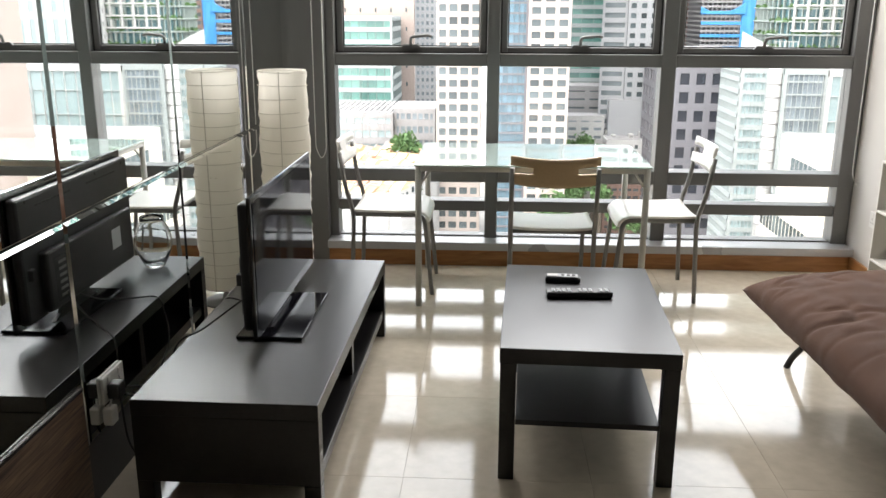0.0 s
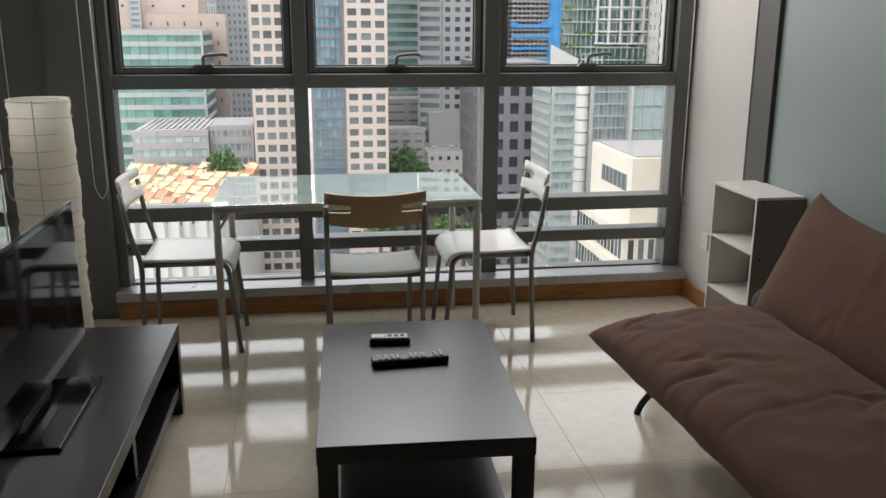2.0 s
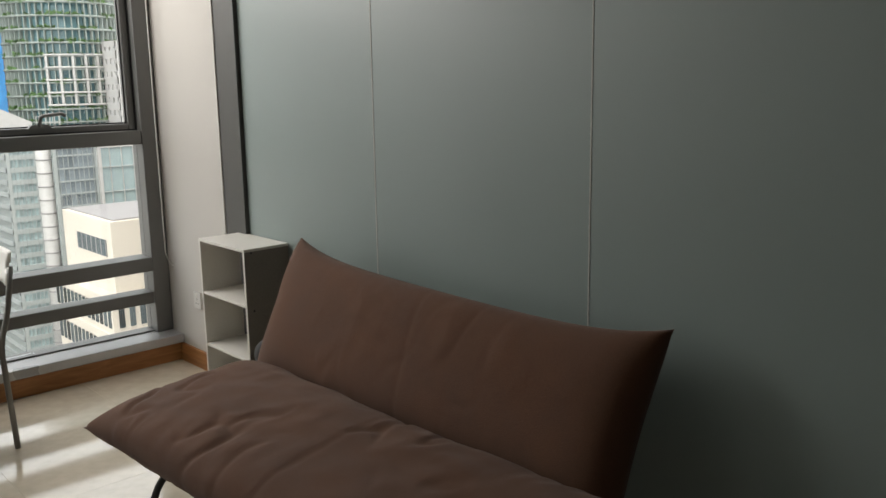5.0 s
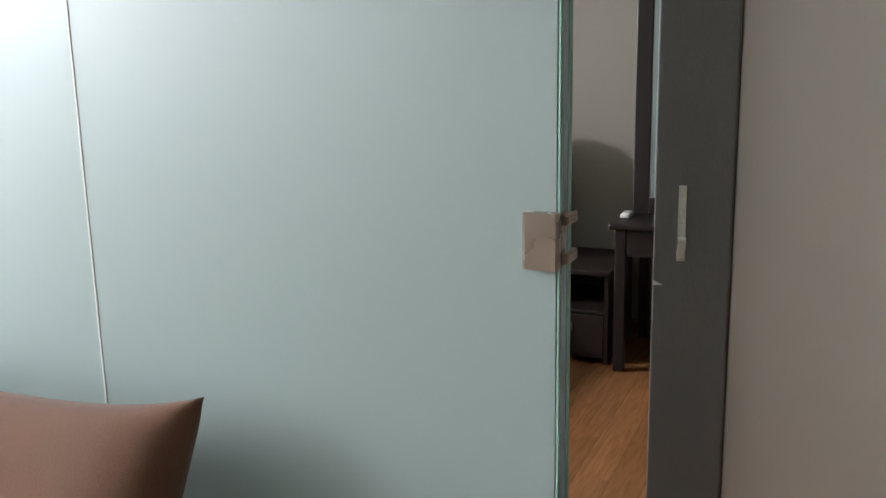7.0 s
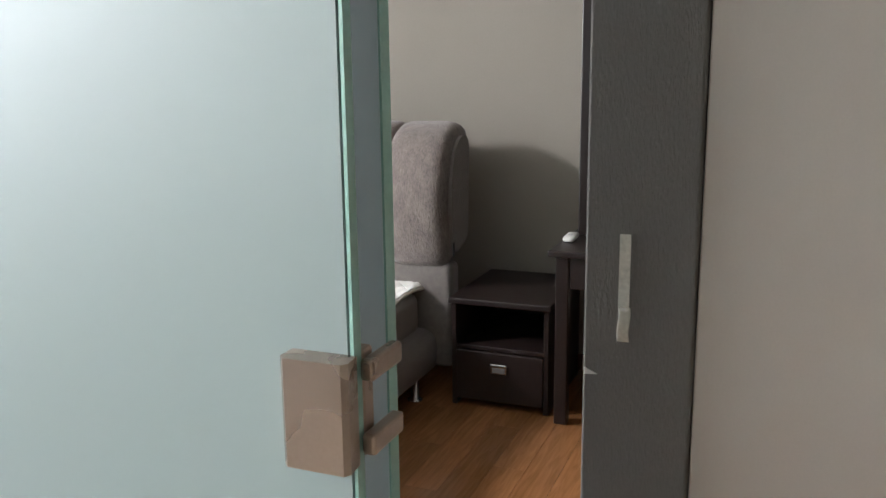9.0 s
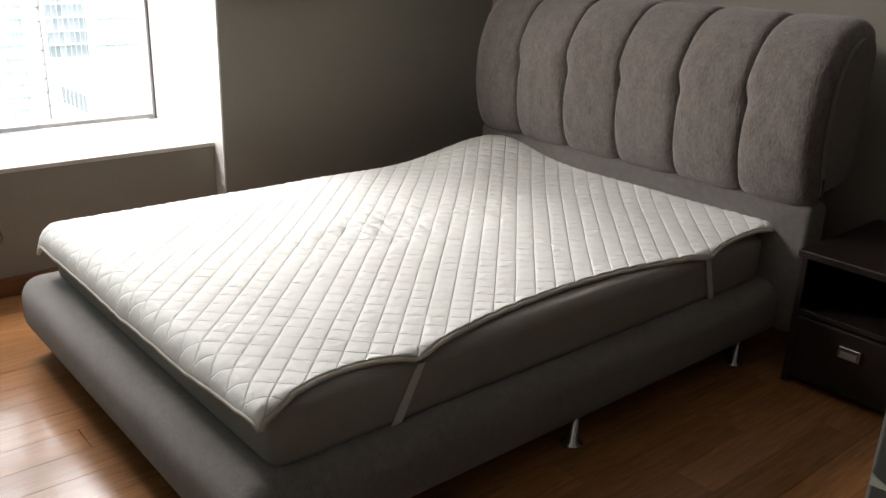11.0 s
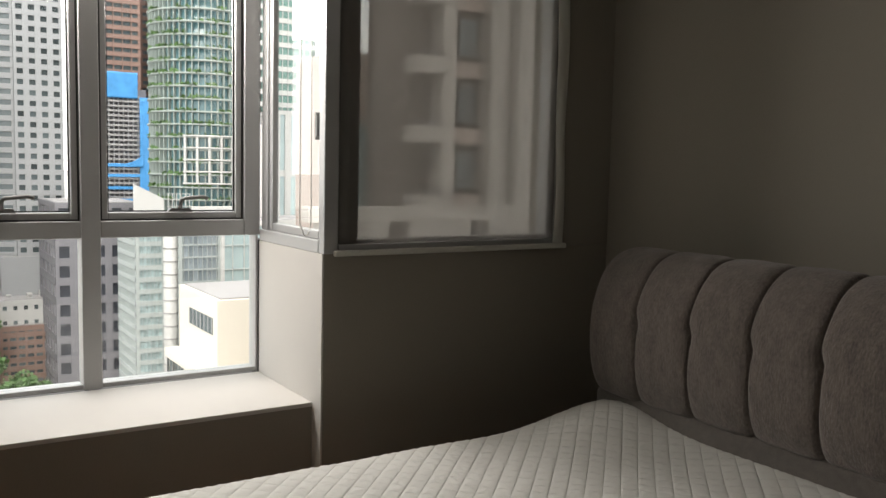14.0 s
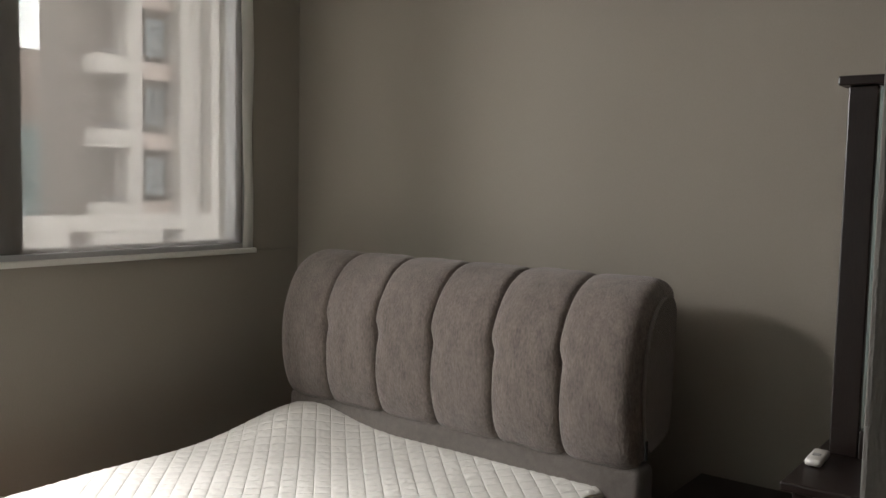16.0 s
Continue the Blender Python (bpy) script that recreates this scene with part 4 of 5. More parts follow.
def mattress_pad():
    p = thing("mattress_pad", "white diamond-quilted mattress pad, rumpled in the middle", "mattress pad")
    x0, x1, y0, y1, z = 2.80, 4.86, -0.142, 1.33, 0.438
    nx, ny = 400, 286
    pitch = 0.056

    def f(u, v):
        x, y = x0 + u * (x1 - x0), y0 + v * (y1 - y0)
        # scalloped long edge between the straps
        edge = 0.075 * math.sin(math.pi * min(1, max(0, (x - 3.26) / 1.17))) ** 0.8 + 0.045 * math.sin(math.pi * min(1, max(0, (x - 2.88) / 0.38))) + 0.03 * math.sin(math.pi * min(1, max(0, (x - 4.43) / 0.36)))
        yy = y + edge * (1 - v) ** 3
        a, b = (x + yy) / pitch, (x - yy) / pitch
        q = min(abs(math.sin(math.pi * a / 1.41)), abs(math.sin(math.pi * b / 1.41))) ** 0.36
        h = 0.0045 * q + 0.0022 * noise.noise(Vector((x * 60, y * 60, 1))) * q
        rum = math.exp(-(((x - 3.75) / 0.42) ** 2 + ((y - 0.62) / 0.22) ** 2))
        h += rum * (0.020 * abs(noise.noise(Vector((x * 14, y * 6, 2)))) + 0.003 * noise.noise(Vector((x * 38, y * 22, 5))) - 0.006)
        h += 0.006 * noise.noise(Vector((x * 2.5, y * 2.5, 0)))
        h += 0.03 * math.exp(-((x - 4.84) / 0.16) ** 2) + 0.075 * math.exp(-(((x - 4.66) / 0.24) ** 2 + ((y - 1.15) / 0.21) ** 2))
        foot = max(0.0, (2.895 - x) / 0.095)
        side = max(0.0, (-0.118 - yy) / 0.04)
        far = max(0.0, (yy - 1.275) / 0.045)
        drop = 0.065 * foot ** 1.6 * (0.5 + 0.5 * min(1.0, v * 4)) + 0.03 * min(1, side) ** 1.5 + 0.03 * far ** 1.5
        return (x + 0.045 * foot ** 2 + 0.004 * noise.noise(Vector((y * 9, 3, 0))), yy, z + h - drop)

    part("quilt", sheet(nx, ny, f, -0.006), M["pad"], p)
    rim = [f(i / 60, 0.0) for i in range(61)]
    part("binding", tube([(a, b - 0.003, c - 0.004) for a, b, c in rim], 0.007, 6), M["pad_trim"], p, "cream bound edge")
    rim = [f(0.0, i / 60) for i in range(61)]
    part("binding", tube([(a - 0.003, b, c - 0.004) for a, b, c in rim], 0.007, 6), M["pad_trim"], p, "cream bound edge")


def nightstand():
    n = thing("nightstand", "dark espresso nightstand with an open niche over one drawer", "nightstand")
    x0, x1, y0, y1, h = 4.665, 5.20, -0.735, -0.325, 0.46
    part("top", box(x0 - 0.012, x1, y0 - 0.01, y1 + 0.01, h - 0.025, h, 0.004), M["dark_veneer"], n)
    for a, b in ((y0, y0 + 0.02), (y1 - 0.02, y1)):
        part("side_panel", box(x0, x1, a, b, 0, h - 0.026, 0.002), M["dark_veneer"], n)
    part("back", box(x1 - 0.015, x1, y0 + 0.021, y1 - 0.021, 0.0, h - 0.026), M["dark_veneer"], n)
    part("shelf", box(x0 + 0.005, x1 - 0.016, y0 + 0.021, y1 - 0.021, 0.245, 0.262, 0.002), M["dark_veneer"], n)
    d = part("drawer", box(x0 - 0.004, x0 + 0.014, y0 + 0.021, y1 - 0.021, 0.03, 0.240, 0.003), M["dark_veneer"], n)
    part("handle", box(x0 - 0.012, x0 - 0.0045, -0.565, -0.495, 0.155, 0.195, 0.004), M["chrome"], d, "brushed chrome cup handle")
    part("handle_recess", box(x0 - 0.0135, x0 - 0.0125, -0.556, -0.504, 0.160, 0.180), M["steel_tube"], d)


def dressing_table():
    d = thing("dressing_table", "dark espresso dressing table with a tall framed mirror", "dressing table")
    x0, x1, y0, y1, h = 4.60, 5.22, -1.75, -0.765, 0.70
    part("tabletop", box(x0 - 0.03, x1, y0, y1 + 0.015, h - 0.025, h, 0.006), M["dark_veneer"], d)
    for x in (x0, x1 - 0.05):
        for y in (y0 + 0.02, y1 - 0.06):
            part("leg", box(x, x + 0.05, y, y + 0.05, 0, h - 0.026, 0.004), M["dark_veneer"], d)
    part("apron", box(x0 + 0.005, x0 + 0.025, y0 + 0.075, y1 - 0.065, h - 0.15, h - 0.028, 0.002), M["dark_veneer"], d)
    part("apron", box(x0 + 0.055, x1 - 0.055, y1 - 0.025, y1 - 0.012, h - 0.15, h - 0.028, 0.002), M["dark_veneer"], d)
    part("apron", box(x0 + 0.055, x1 - 0.055, y0 + 0.03, y0 + 0.045, h - 0.15, h - 0.028, 0.002), M["dark_veneer"], d)
    fr = part("mirror_frame", box(4.90, 4.945, -0.865, -0.790, h + 0.001, 1.735, 0.004), M["dark_veneer"], d)
    part("frame_stile", box(4.90, 4.945, -1.55, -1.50, h + 0.001, 1.735, 0.004), M["dark_veneer"], fr)
    part("frame_cap", box(4.88, 4.965, -1.57, -0.765, 1.736, 1.762, 0.005), M["dark_veneer"], fr)
    part("frame_rail", box(4.90, 4.945, -1.499, -0.866, h + 0.001, h + 0.08, 0.004), M["dark_veneer"], fr)
    part("mirror_glass", box(4.915, 4.93, -1.499, -0.866, h + 0.081, 1.735), M["mirror"], d)


def air_remote():
    r = thing("remote_control", "small white remote lying on the dressing table", "remote control", (4.80, -0.785, 0.701), 2)
    part("body", box(-0.06, 0.06, -0.022, 0.022, 0, 0.022, 0.008), M["white_plastic"], r, "", True)
    part("button", box(-0.02, 0.0, -0.01, 0.01, 0.0222, 0.0242, 0.001), M["remote_grey"], r)


def glass_door():
    """Folded back against the partition, hinge at the opening, lever at the free edge."""
    d = thing("glass_door", "frosted green glass door folded back against the partition", "door")
    d.matrix_world = pose(GLASS_X + 0.080, -1.255, 0, 0, 0, -7.9)
    part("leaf", box(-0.006, 0.006, 0.0, 0.86, 0.01, 2.2, 0.001), M["frost_leaf"], d)
    part("edge", box(-0.0065, 0.0065, -0.0025, -0.0002, 0.01, 2.2), M["glass_edge"], d, "polished green edge")
    lock = part("lock_plate", box(0.0065, 0.022, 0.738, 0.788, 0.945, 1.105, 0.004), M["chrome"], d, "brushed steel lock plate")
    part("rose", lathe([(0.0, 0.0), (0.024, 0.0), (0.024, 0.010), (0.0, 0.010)], 24), M["chrome"], lock).matrix_local = pose(0.022, 0.763, 1.05, 0, 90, 0)
    part("lever", tube(arc([(0.03, 0.763, 1.05), (0.078, 0.763, 1.05), (0.080, 0.638, 1.05)], 0.014), 0.0102, 14), M["chrome"], lock, "brushed steel lever")


def hinge_box():
    h = thing("glass_hinge", "bronze clamp box on the edge of the glass partition", "hinge", (GLASS_X, -1.262, 1.11))
    part("cover", prism([(-0.030, -0.004), (-0.030, 0.046), (-0.025, 0.051), (-0.0065, 0.051), (-0.0065, -0.006), (-0.025, -0.008)], -0.045, 0.045, axis="z"), M["bronze"], h)
    part("back_plate", box(0.0065, 0.026, -0.004, 0.05, -0.045, 0.045, 0.003), M["bronze"], h)
    for z in (-0.040, 0.022):
        part("knuckle", box(0.0, 0.056, -0.0165, -0.0045, z, z + 0.018, 0.003), M["bronze"], h)


def post_scraps():
    t = thing("tape_strip", "yellowed strip of adhesive tape stuck on the grey wall end", "tape", (2.9535, -1.316, 0))
    part("strip", box(-0.0012, 0.0, -0.010, 0.009, 0.958, 1.090), M["tape"], t)
    bm = sheet(8, 6, lambda u, v: (-0.0015 - 0.0012 * math.sin(v * 3) * u, -0.012 + 0.021 * u + 0.0015 * math.sin(6 * v), 0.898 + 0.062 * v), 0.0008)
    part("torn_scrap", bm, M["tape"], t, "torn end with brown residue")
    c = thing("paint_chip", "bare chip on the corner of the grey wall end", "chip", (2.953, -1.25, 0.835))
    part("chip", prism([(0.0, -0.004), (-0.024, -0.002), (-0.006, 0.006), (0.0, 0.010)], -0.0015, 0.0005, axis="x"), M["white_plastic"], c)


def blind():
    b = thing("roller_blind", "sheer grey screen blind let down over the corner window", "blind")
    bm = sheet(10, 40, lambda u, v: (4.905 + 0.06 * u + 0.008 * math.sin(v * 7) * (1 - u), 1.776 - 0.014 * math.sin(u * math.pi) - 0.006 * math.sin(v * 13), 1.118 + v * 1.48), 0.003)
    part("fabric", bm, M["blind"], b)
    part("screen_fabric", sheet(24, 30, lambda u, v: (3.81 + 1.10 * u, 1.783 + 0.0025 * math.sin(u * 9 + v * 2), 1.128 + v * 1.485), 0.0008), M["scrim"], b, "sheer grey screen fabric let down over the window")
    part("bottom_rail", box(3.775, 4.97, 1.748, 1.770, 1.104, 1.128, 0.006), M["blind"], b, "white bottom rail")


bed()
mattress()
mattress_pad()
nightstand()
dressing_table()
air_remote()
glass_door()
hinge_box()
post_scraps()
blind()
wall_socket(2.47, 1.868, 0.335, 0, 2, "white double socket below the bay window")
wall_socket(2.352, 1.868, 0.335, 0, 1, "white data outlet below the bay window")
bead_cord(3.715, 1.96, 1.17, CEIL, 0.05, "white beaded blind cord in the corner window")
lever_catch(3.74, 1.89, 1.60).matrix_world = pose(3.752, 1.90, 1.62, 0, -90, 90)


# ---------------------------------------------------------------- the city outside
GROUND = -14.0
C = {}
C["cream"] = surface("cream_cladding", (0.46, 0.395, 0.355), 0.8, 0, 0.06, 0.3, 0, 3)
C["pink"] = surface("pink_render", (0.46, 0.37, 0.33), 0.85, 0, 0.08, 0.2, 0, 3)
C["white"] = surface("white_cladding", (0.45, 0.445, 0.435), 0.7, 0, 0.06, 0.2, 0, 3)
C["grey"] = surface("pale_grey_cladding", (0.33, 0.335, 0.345), 0.8, 0, 0.06, 0.2, 0, 3)
C["midgrey"] = surface("grey_concrete", (0.30, 0.29, 0.29), 0.85, 0, 0.1, 0.3, 0, 3)
C["dark"] = surface("dark_grey_cladding", (0.17, 0.165, 0.18), 0.7, 0, 0.1, 0.3, 0, 3)
C["blue"] = surface("blue_sheeting", (0.055, 0.26, 0.56), 0.6, 0, 0.2, 0.8, 0, 3)
C["brick"] = surface("brown_brick", (0.22, 0.14, 0.115), 0.85, 0, 0.15, 0.6, 0, 6)
C["roof_tile"] = surface("terracotta_roof", (0.46, 0.24, 0.15), 0.85, 0, 0.2, 1.0, 0.0, 8)
C["roof_tan"] = surface("tan_tile_roof", (0.60, 0.47, 0.30), 0.85, 0, 0.15, 1.0, 0.0, 8)
C["teal"] = surface("teal_curtain_glass", (0.12, 0.20, 0.25), 0.12, 0, 0.2, 0.15, 0, 2, piece=0.3)
C["green_glass"] = surface("green_curtain_glass", (0.105, 0.225, 0.195), 0.15, 0, 0.2, 0.15, 0, 2, piece=0.3)
C["pale_glass"] = surface("pale_curtain_glass", (0.30, 0.38, 0.39), 0.15, 0, 0.15, 0.15, 0, 2, piece=0.2)
C["red"] = surface("red_sign_enamel", (0.55, 0.05, 0.05), 0.4, 0, 0.05, 2, 0, 3)
C["garden_frame"] = surface("grey_green_terrace_edges", (0.27, 0.31, 0.29), 0.7, 0, 0.1, 0.5, 0, 3)
C["slot_white"] = surface("cream_white_concrete", (0.60, 0.555, 0.48), 0.8, 0, 0.06, 0.3, 0, 4)
C["dark_pane"] = surface("near_black_window_pane", (0.035, 0.038, 0.048), 0.3, 0, 0.2, 0.3, 0, 2)
C["pale"] = surface("pale_blue_grey_cladding", (0.33, 0.36, 0.355), 0.7, 0, 0.06, 0.2, 0, 3)
C["beige"] = surface("beige_render", (0.47, 0.43, 0.38), 0.85, 0, 0.06, 0.2, 0, 3)
C["blue_frame"] = surface("blue_grey_mullions", (0.20, 0.27, 0.33), 0.5, 0, 0.1, 0.3, 0, 3)
C["blue_glass"] = surface("blue_curtain_glass", (0.10, 0.20, 0.32), 0.15, 0, 0.2, 0.15, 0, 2, piece=0.3)
# Pane grey lifted in the colour itself to give distance haze.
C["dim_glass"] = surface("hazy_grey_panes", (0.20, 0.235, 0.26), 0.2, 0, 0.2, 0.3, 0, 2, piece=0.25)
C["pane"] = surface("dark_window_pane", (0.085, 0.105, 0.112), 0.15, 0, 0.2, 0.3, 0, 2, piece=0.5)
C["garden_glass"] = surface("blue_green_glass", (0.10, 0.19, 0.21), 0.15, 0, 0.25, 0.4, 0, 2)
C["leaf"] = surface("tree_leaves", (0.085, 0.16, 0.055), 0.8, 0, 0.4, 1.5, 0, 8)
C["bark"] = surface("tree_bark", (0.10, 0.08, 0.06), 0.9, 0, 0.2, 4)
C["asphalt"] = surface("city_ground", (0.36, 0.345, 0.325), 0.9, 0, 0.25, 0.08, 0, 0.6)
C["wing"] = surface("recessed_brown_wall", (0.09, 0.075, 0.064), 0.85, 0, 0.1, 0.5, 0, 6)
# Brown greyed and lightened, so the haze sits in the wall colour.
C["haze"] = surface("hazy_brown_render", (0.34, 0.28, 0.25), 0.85, 0, 0.08, 0.5, 0, 6)
C["concrete"] = surface("warm_concrete", (0.36, 0.335, 0.31), 0.8, 0, 0.08, 0.6, 0, 8)

tagged(part("ground", box(-900, 900, 2.9, 1500, GROUND - 1, GROUND), C["asphalt"]), "city ground far below the windows", "ground", kind="structure")


def building(label, x0, x1, y, z1, depth, wall, glass, cols, rows, wf=0.6, hf=0.6, zb=None, turn=0.0, proud=0.12, sides=True, panes=True, name="office_building"):
    """A block whose wall lattice stands proud of a glass core, with a pane in each opening of its front."""
    zb = GROUND if zb is None else zb
    w, h = x1 - x0, z1 - zb
    b = thing(name, label, "building", ((x0 + x1) / 2, y, 0), turn)
    part("core", box(-w / 2 + proud, w / 2 - proud, proud, depth - proud, zb, z1 - 0.3), C[glass], b)
    cw, rh = w / cols, h / rows
    bm = bmesh.new()
    pier, band = cw * (1 - wf), rh * (1 - hf)
    def slab(x_a, x_b, y_a, y_b, z_a, z_b):
        v = [bm.verts.new(p) for p in ((x_a, y_a, z_a), (x_b, y_a, z_a), (x_b, y_b, z_a), (x_a, y_b, z_a), (x_a, y_a, z_b), (x_b, y_a, z_b), (x_b, y_b, z_b), (x_a, y_b, z_b))]
        for q in ((0, 1, 5, 4), (1, 2, 6, 5), (2, 3, 7, 6), (3, 0, 4, 7), (4, 5, 6, 7), (3, 2, 1, 0)):
            bm.faces.new([v[k] for k in q])
    if wf < 0.999:
        for i in range(cols + 1):
            c = -w / 2 + i * cw
            slab(max(-w / 2, c - pier / 2), min(w / 2, c + pier / 2), 0, proud * 1.5, zb, z1)
    for j in range(rows + 1):
        c = zb + j * rh
        slab(-w / 2, w / 2, 0.012, proud * 1.5, max(zb, c - band / 2), min(z1, c + band / 2))
        if sides:
            for s in (-1, 1):
                xs = sorted((s * (w / 2 - 0.006), s * (w / 2 - proud * 1.5)))
                slab(xs[0], xs[1], 0.024, depth, max(zb, c - band / 2), min(z1, c + band / 2))
    if sides and wf < 0.999:
        dc = max(2, round(depth / cw))
        for i in range(dc + 1):
            c = i * depth / dc
            for s in (-1, 1):
                xs = sorted((s * (w / 2 - 0.012), s * (w / 2 - proud * 1.4)))
                slab(xs[0], xs[1], max(0.03, c - pier / 2), min(depth, c + pier / 2), zb, z1)
    slab(-w / 2, w / 2, 0.006, depth, z1 - 0.28, z1 + 0.02)
    part("wall", bm, C[wall], b)
    part("roof", box(-w / 2 + 0.12, w / 2 - 0.12, 0.12, depth - 0.12, z1 - 0.2, z1 + 0.05), C["midgrey"], b, "grey flat roof")
    if panes:
        unit = mesh("pane", box(-cw * wf / 2 * 1.02, cw * wf / 2 * 1.02, proud * 0.6, proud * 1.1, -rh * hf / 2 * 1.02, rh * hf / 2 * 1.02), C[glass])
        count = 0
        for j in range(rows - 1, -1, -1):
            if zb + j * rh > 6.5:
                continue
            for i in range(cols):
                if count < 150:
                    part("window_pane", unit, None, b).location = (-w / 2 + (i + 0.5) * cw, 0, zb + (j + 0.5) * rh)
                    count += 1
    return b


building("pale slab tower with grey louvred bands", -18.35, -13.51, 75, 14.32, 6, "grey", "dim_glass", 1, 55, 0.97, 0.5, panes=False)
building("blank beige flank of the slab tower", -13.61, -11.51, 76, 14.60, 5, "beige", "pane", 1, 1, 0.02, 0.02, panes=False)
building("far white office tower with bands", -18.03, -16.76, 120, 9.38, 4, "white", "pane", 1, 41, 0.96, 0.4, panes=False)
building("far slim white tower with fins", -12.88, -10.51, 110, 22.45, 5, "white", "dim_glass", 9, 25, 0.5, 0.85, panes=False)
building("pink office block with a stepped roofline", -17.43, -8.35, 70, 3.65, 6, "pink", "pane", 4, 9, 0.1, 0.1, panes=False)
building("wide pink lower block with few small windows", -17.39, -6.27, 69, 2.05, 0.9, "pink", "pane", 9, 11, 0.12, 0.22, panes=False)
building("grey banded stair core on the pink block", -13.31, -12.43, 68.6, 4.36, 0.3, "grey", "dim_glass", 1, 43, 0.9, 0.5, panes=False)
building("office block with green glass bands", -15.93, -7.25, 62, 0.85, 6.4, "pale", "green_glass", 14, 17, 0.985, 0.62)
building("low grey concrete car park with open decks", -11.03, -6.39, 54, -5.19, 7, "midgrey", "pale_glass", 9, 10, 0.86, 0.5)
building("grey concrete wing of the car park", -6.38, -3.64, 54.6, -4.94, 5, "midgrey", "dim_glass", 7, 10, 0.7, 0.5)
building("grey tower with small square windows", -8.48, -4.67, 85, 20.33, 8, "grey", "dim_glass", 8, 50, 0.5, 0.5)
building("cream tower with dark paired windows", -3.41, -0.63, 52, 13.24, 4, "cream", "pane", 4, 36, 0.72, 0.58)
building("dark teal glass curtain-wall tower", 0.10, 2.15, 50, 12.92, 4, "dark", "teal", 7, 46, 0.95, 0.8)
building("dark teal glass rear wing of the tower", 2.15, 4.62, 53.2, 12.92, 3, "dark", "teal", 8, 46, 0.95, 0.8, panes=False)
building("cream tower with dark square windows", 2.11, 4.54, 49, 6.49, 3.5, "cream", "pane", 3, 30, 0.7, 0.56)
building("teal banded tower with a white crown", 5.66, 8.25, 63, 4.86, 5, "pale", "green_glass", 3, 29, 0.985, 0.56)
building("white crown of the banded tower", 5.74, 7.68, 62.9, 6.03, 5.1, "white", "pane", 1, 1, 0.02, 0.02, zb=4.87, panes=False)
sign = thing("roof_sign", "plain red ring sign on the white crown", "sign", (5.95, 62.88, 5.40))
part("ring", tube([(0.13 * math.cos(k * math.pi / 10), -0.03, 0.2 * math.sin(k * math.pi / 10)) for k in range(21)], 0.045, 6), C["red"], sign)
building("dark banded tower behind the white crown", 7.85, 11.3, 90, 22.04, 6, "dark", "teal", 1, 54, 0.97, 0.55, panes=False)
building("pale grey tower flank with long window bands", 7.35, 9.02, 57.6, 14.87, 6, "grey", "pane", 1, 45, 0.97, 0.5, turn=-14.0, panes=False)
building("pale grey tower with square windows", 8.97, 11.70, 57, 14.82, 7, "grey", "pane", 4, 45, 0.52, 0.5)
building("plain grey podium of the tower", 7.99, 11.72, 56.8, -4.49, 7, "grey", "pane", 1, 1, 0.01, 0.01, panes=False)
building("low grey block with dark slot windows", 5.26, 8.44, 60, -3.84, 4, "midgrey", "pane", 2, 17, 0.8, 0.22)
building("low white pitched-roof building", 5.18, 7.76, 57, -5.60, 2, "white", "dim_glass", 3, 15, 0.6, 0.35)
building("low white building with roof plant", 7.70, 11.11, 55, -6.90, 4, "white", "pane", 6, 8, 0.4, 0.3)
building("brown brick office below the white roof", 7.64, 10.95, 54.6, -8.38, 4, "brick", "pane", 7, 11, 0.75, 0.4)
building("dark grey block with large square windows", 10.04, 14.72, 50, -0.87, 6, "dark", "dark_pane", 5, 12, 0.58, 0.6)
building("brown tower behind the blue sheeting", 14.59, 17.61, 62, 16.15, 4, "brick", "pane", 5, 50, 0.9, 0.5, panes=False)
building("brown brick tower with dark bands", 18.57, 21.32, 66, 17.18, 5, "brick", "pane", 4, 56, 0.9, 0.5)
building("blue glass tower with fine mullions", 19.15, 20.97, 64, 16.75, 1.5, "blue_frame", "blue_glass", 4, 62, 0.93, 0.88)
building("narrow brown block below the glass tower", 18.50, 20.20, 62.5, 3.50, 1.2, "brick", "pane", 3, 31, 0.85, 0.5)
building("white stair tower with small windows", 18.89, 20.06, 43.8, 3.63, 3, "white", "pane", 2, 26, 0.3, 0.4)
building("pale green banded office front", 12.59, 14.05, 42.6, -1.37, 4, "pale", "pale_glass", 8, 21, 0.94, 0.6)
building("glazed office front with a fine grid", 14.56, 16.72, 42, -1.37, 4, "pale", "dim_glass", 9, 20, 0.93, 0.88)
building("white panelled office wall", 16.67, 25.21, 41.8, -1.44, 4, "white", "pale_glass", 14, 10, 0.985, 0.985, panes=False)
sloped = thing("roof_wedge", "pale sloping roof on the pink block", "roof")
part("roof", prism([(-13.2, 3.62), (-8.4, 3.62), (-8.45, 3.75), (-12.4, 4.45), (-13.2, 4.45)], 70.2, 75.8), C["beige"], sloped)
pergola = thing("pergola", "white slatted roof over the car park deck", "pergola", (0, 54.2, -5.17))
for k in range(12):
    part("slat", box(-10.6 + k * 0.36, -10.5 + k * 0.36, 0, 6.4, 0.10, 0.16), C["white"], pergola)
for y in (0.2, 3.2, 6.1):
    part("beam", box(-10.7, -6.45, y, y + 0.1, 0.0, 0.099), C["white"], pergola)
rnd = random.Random(12)
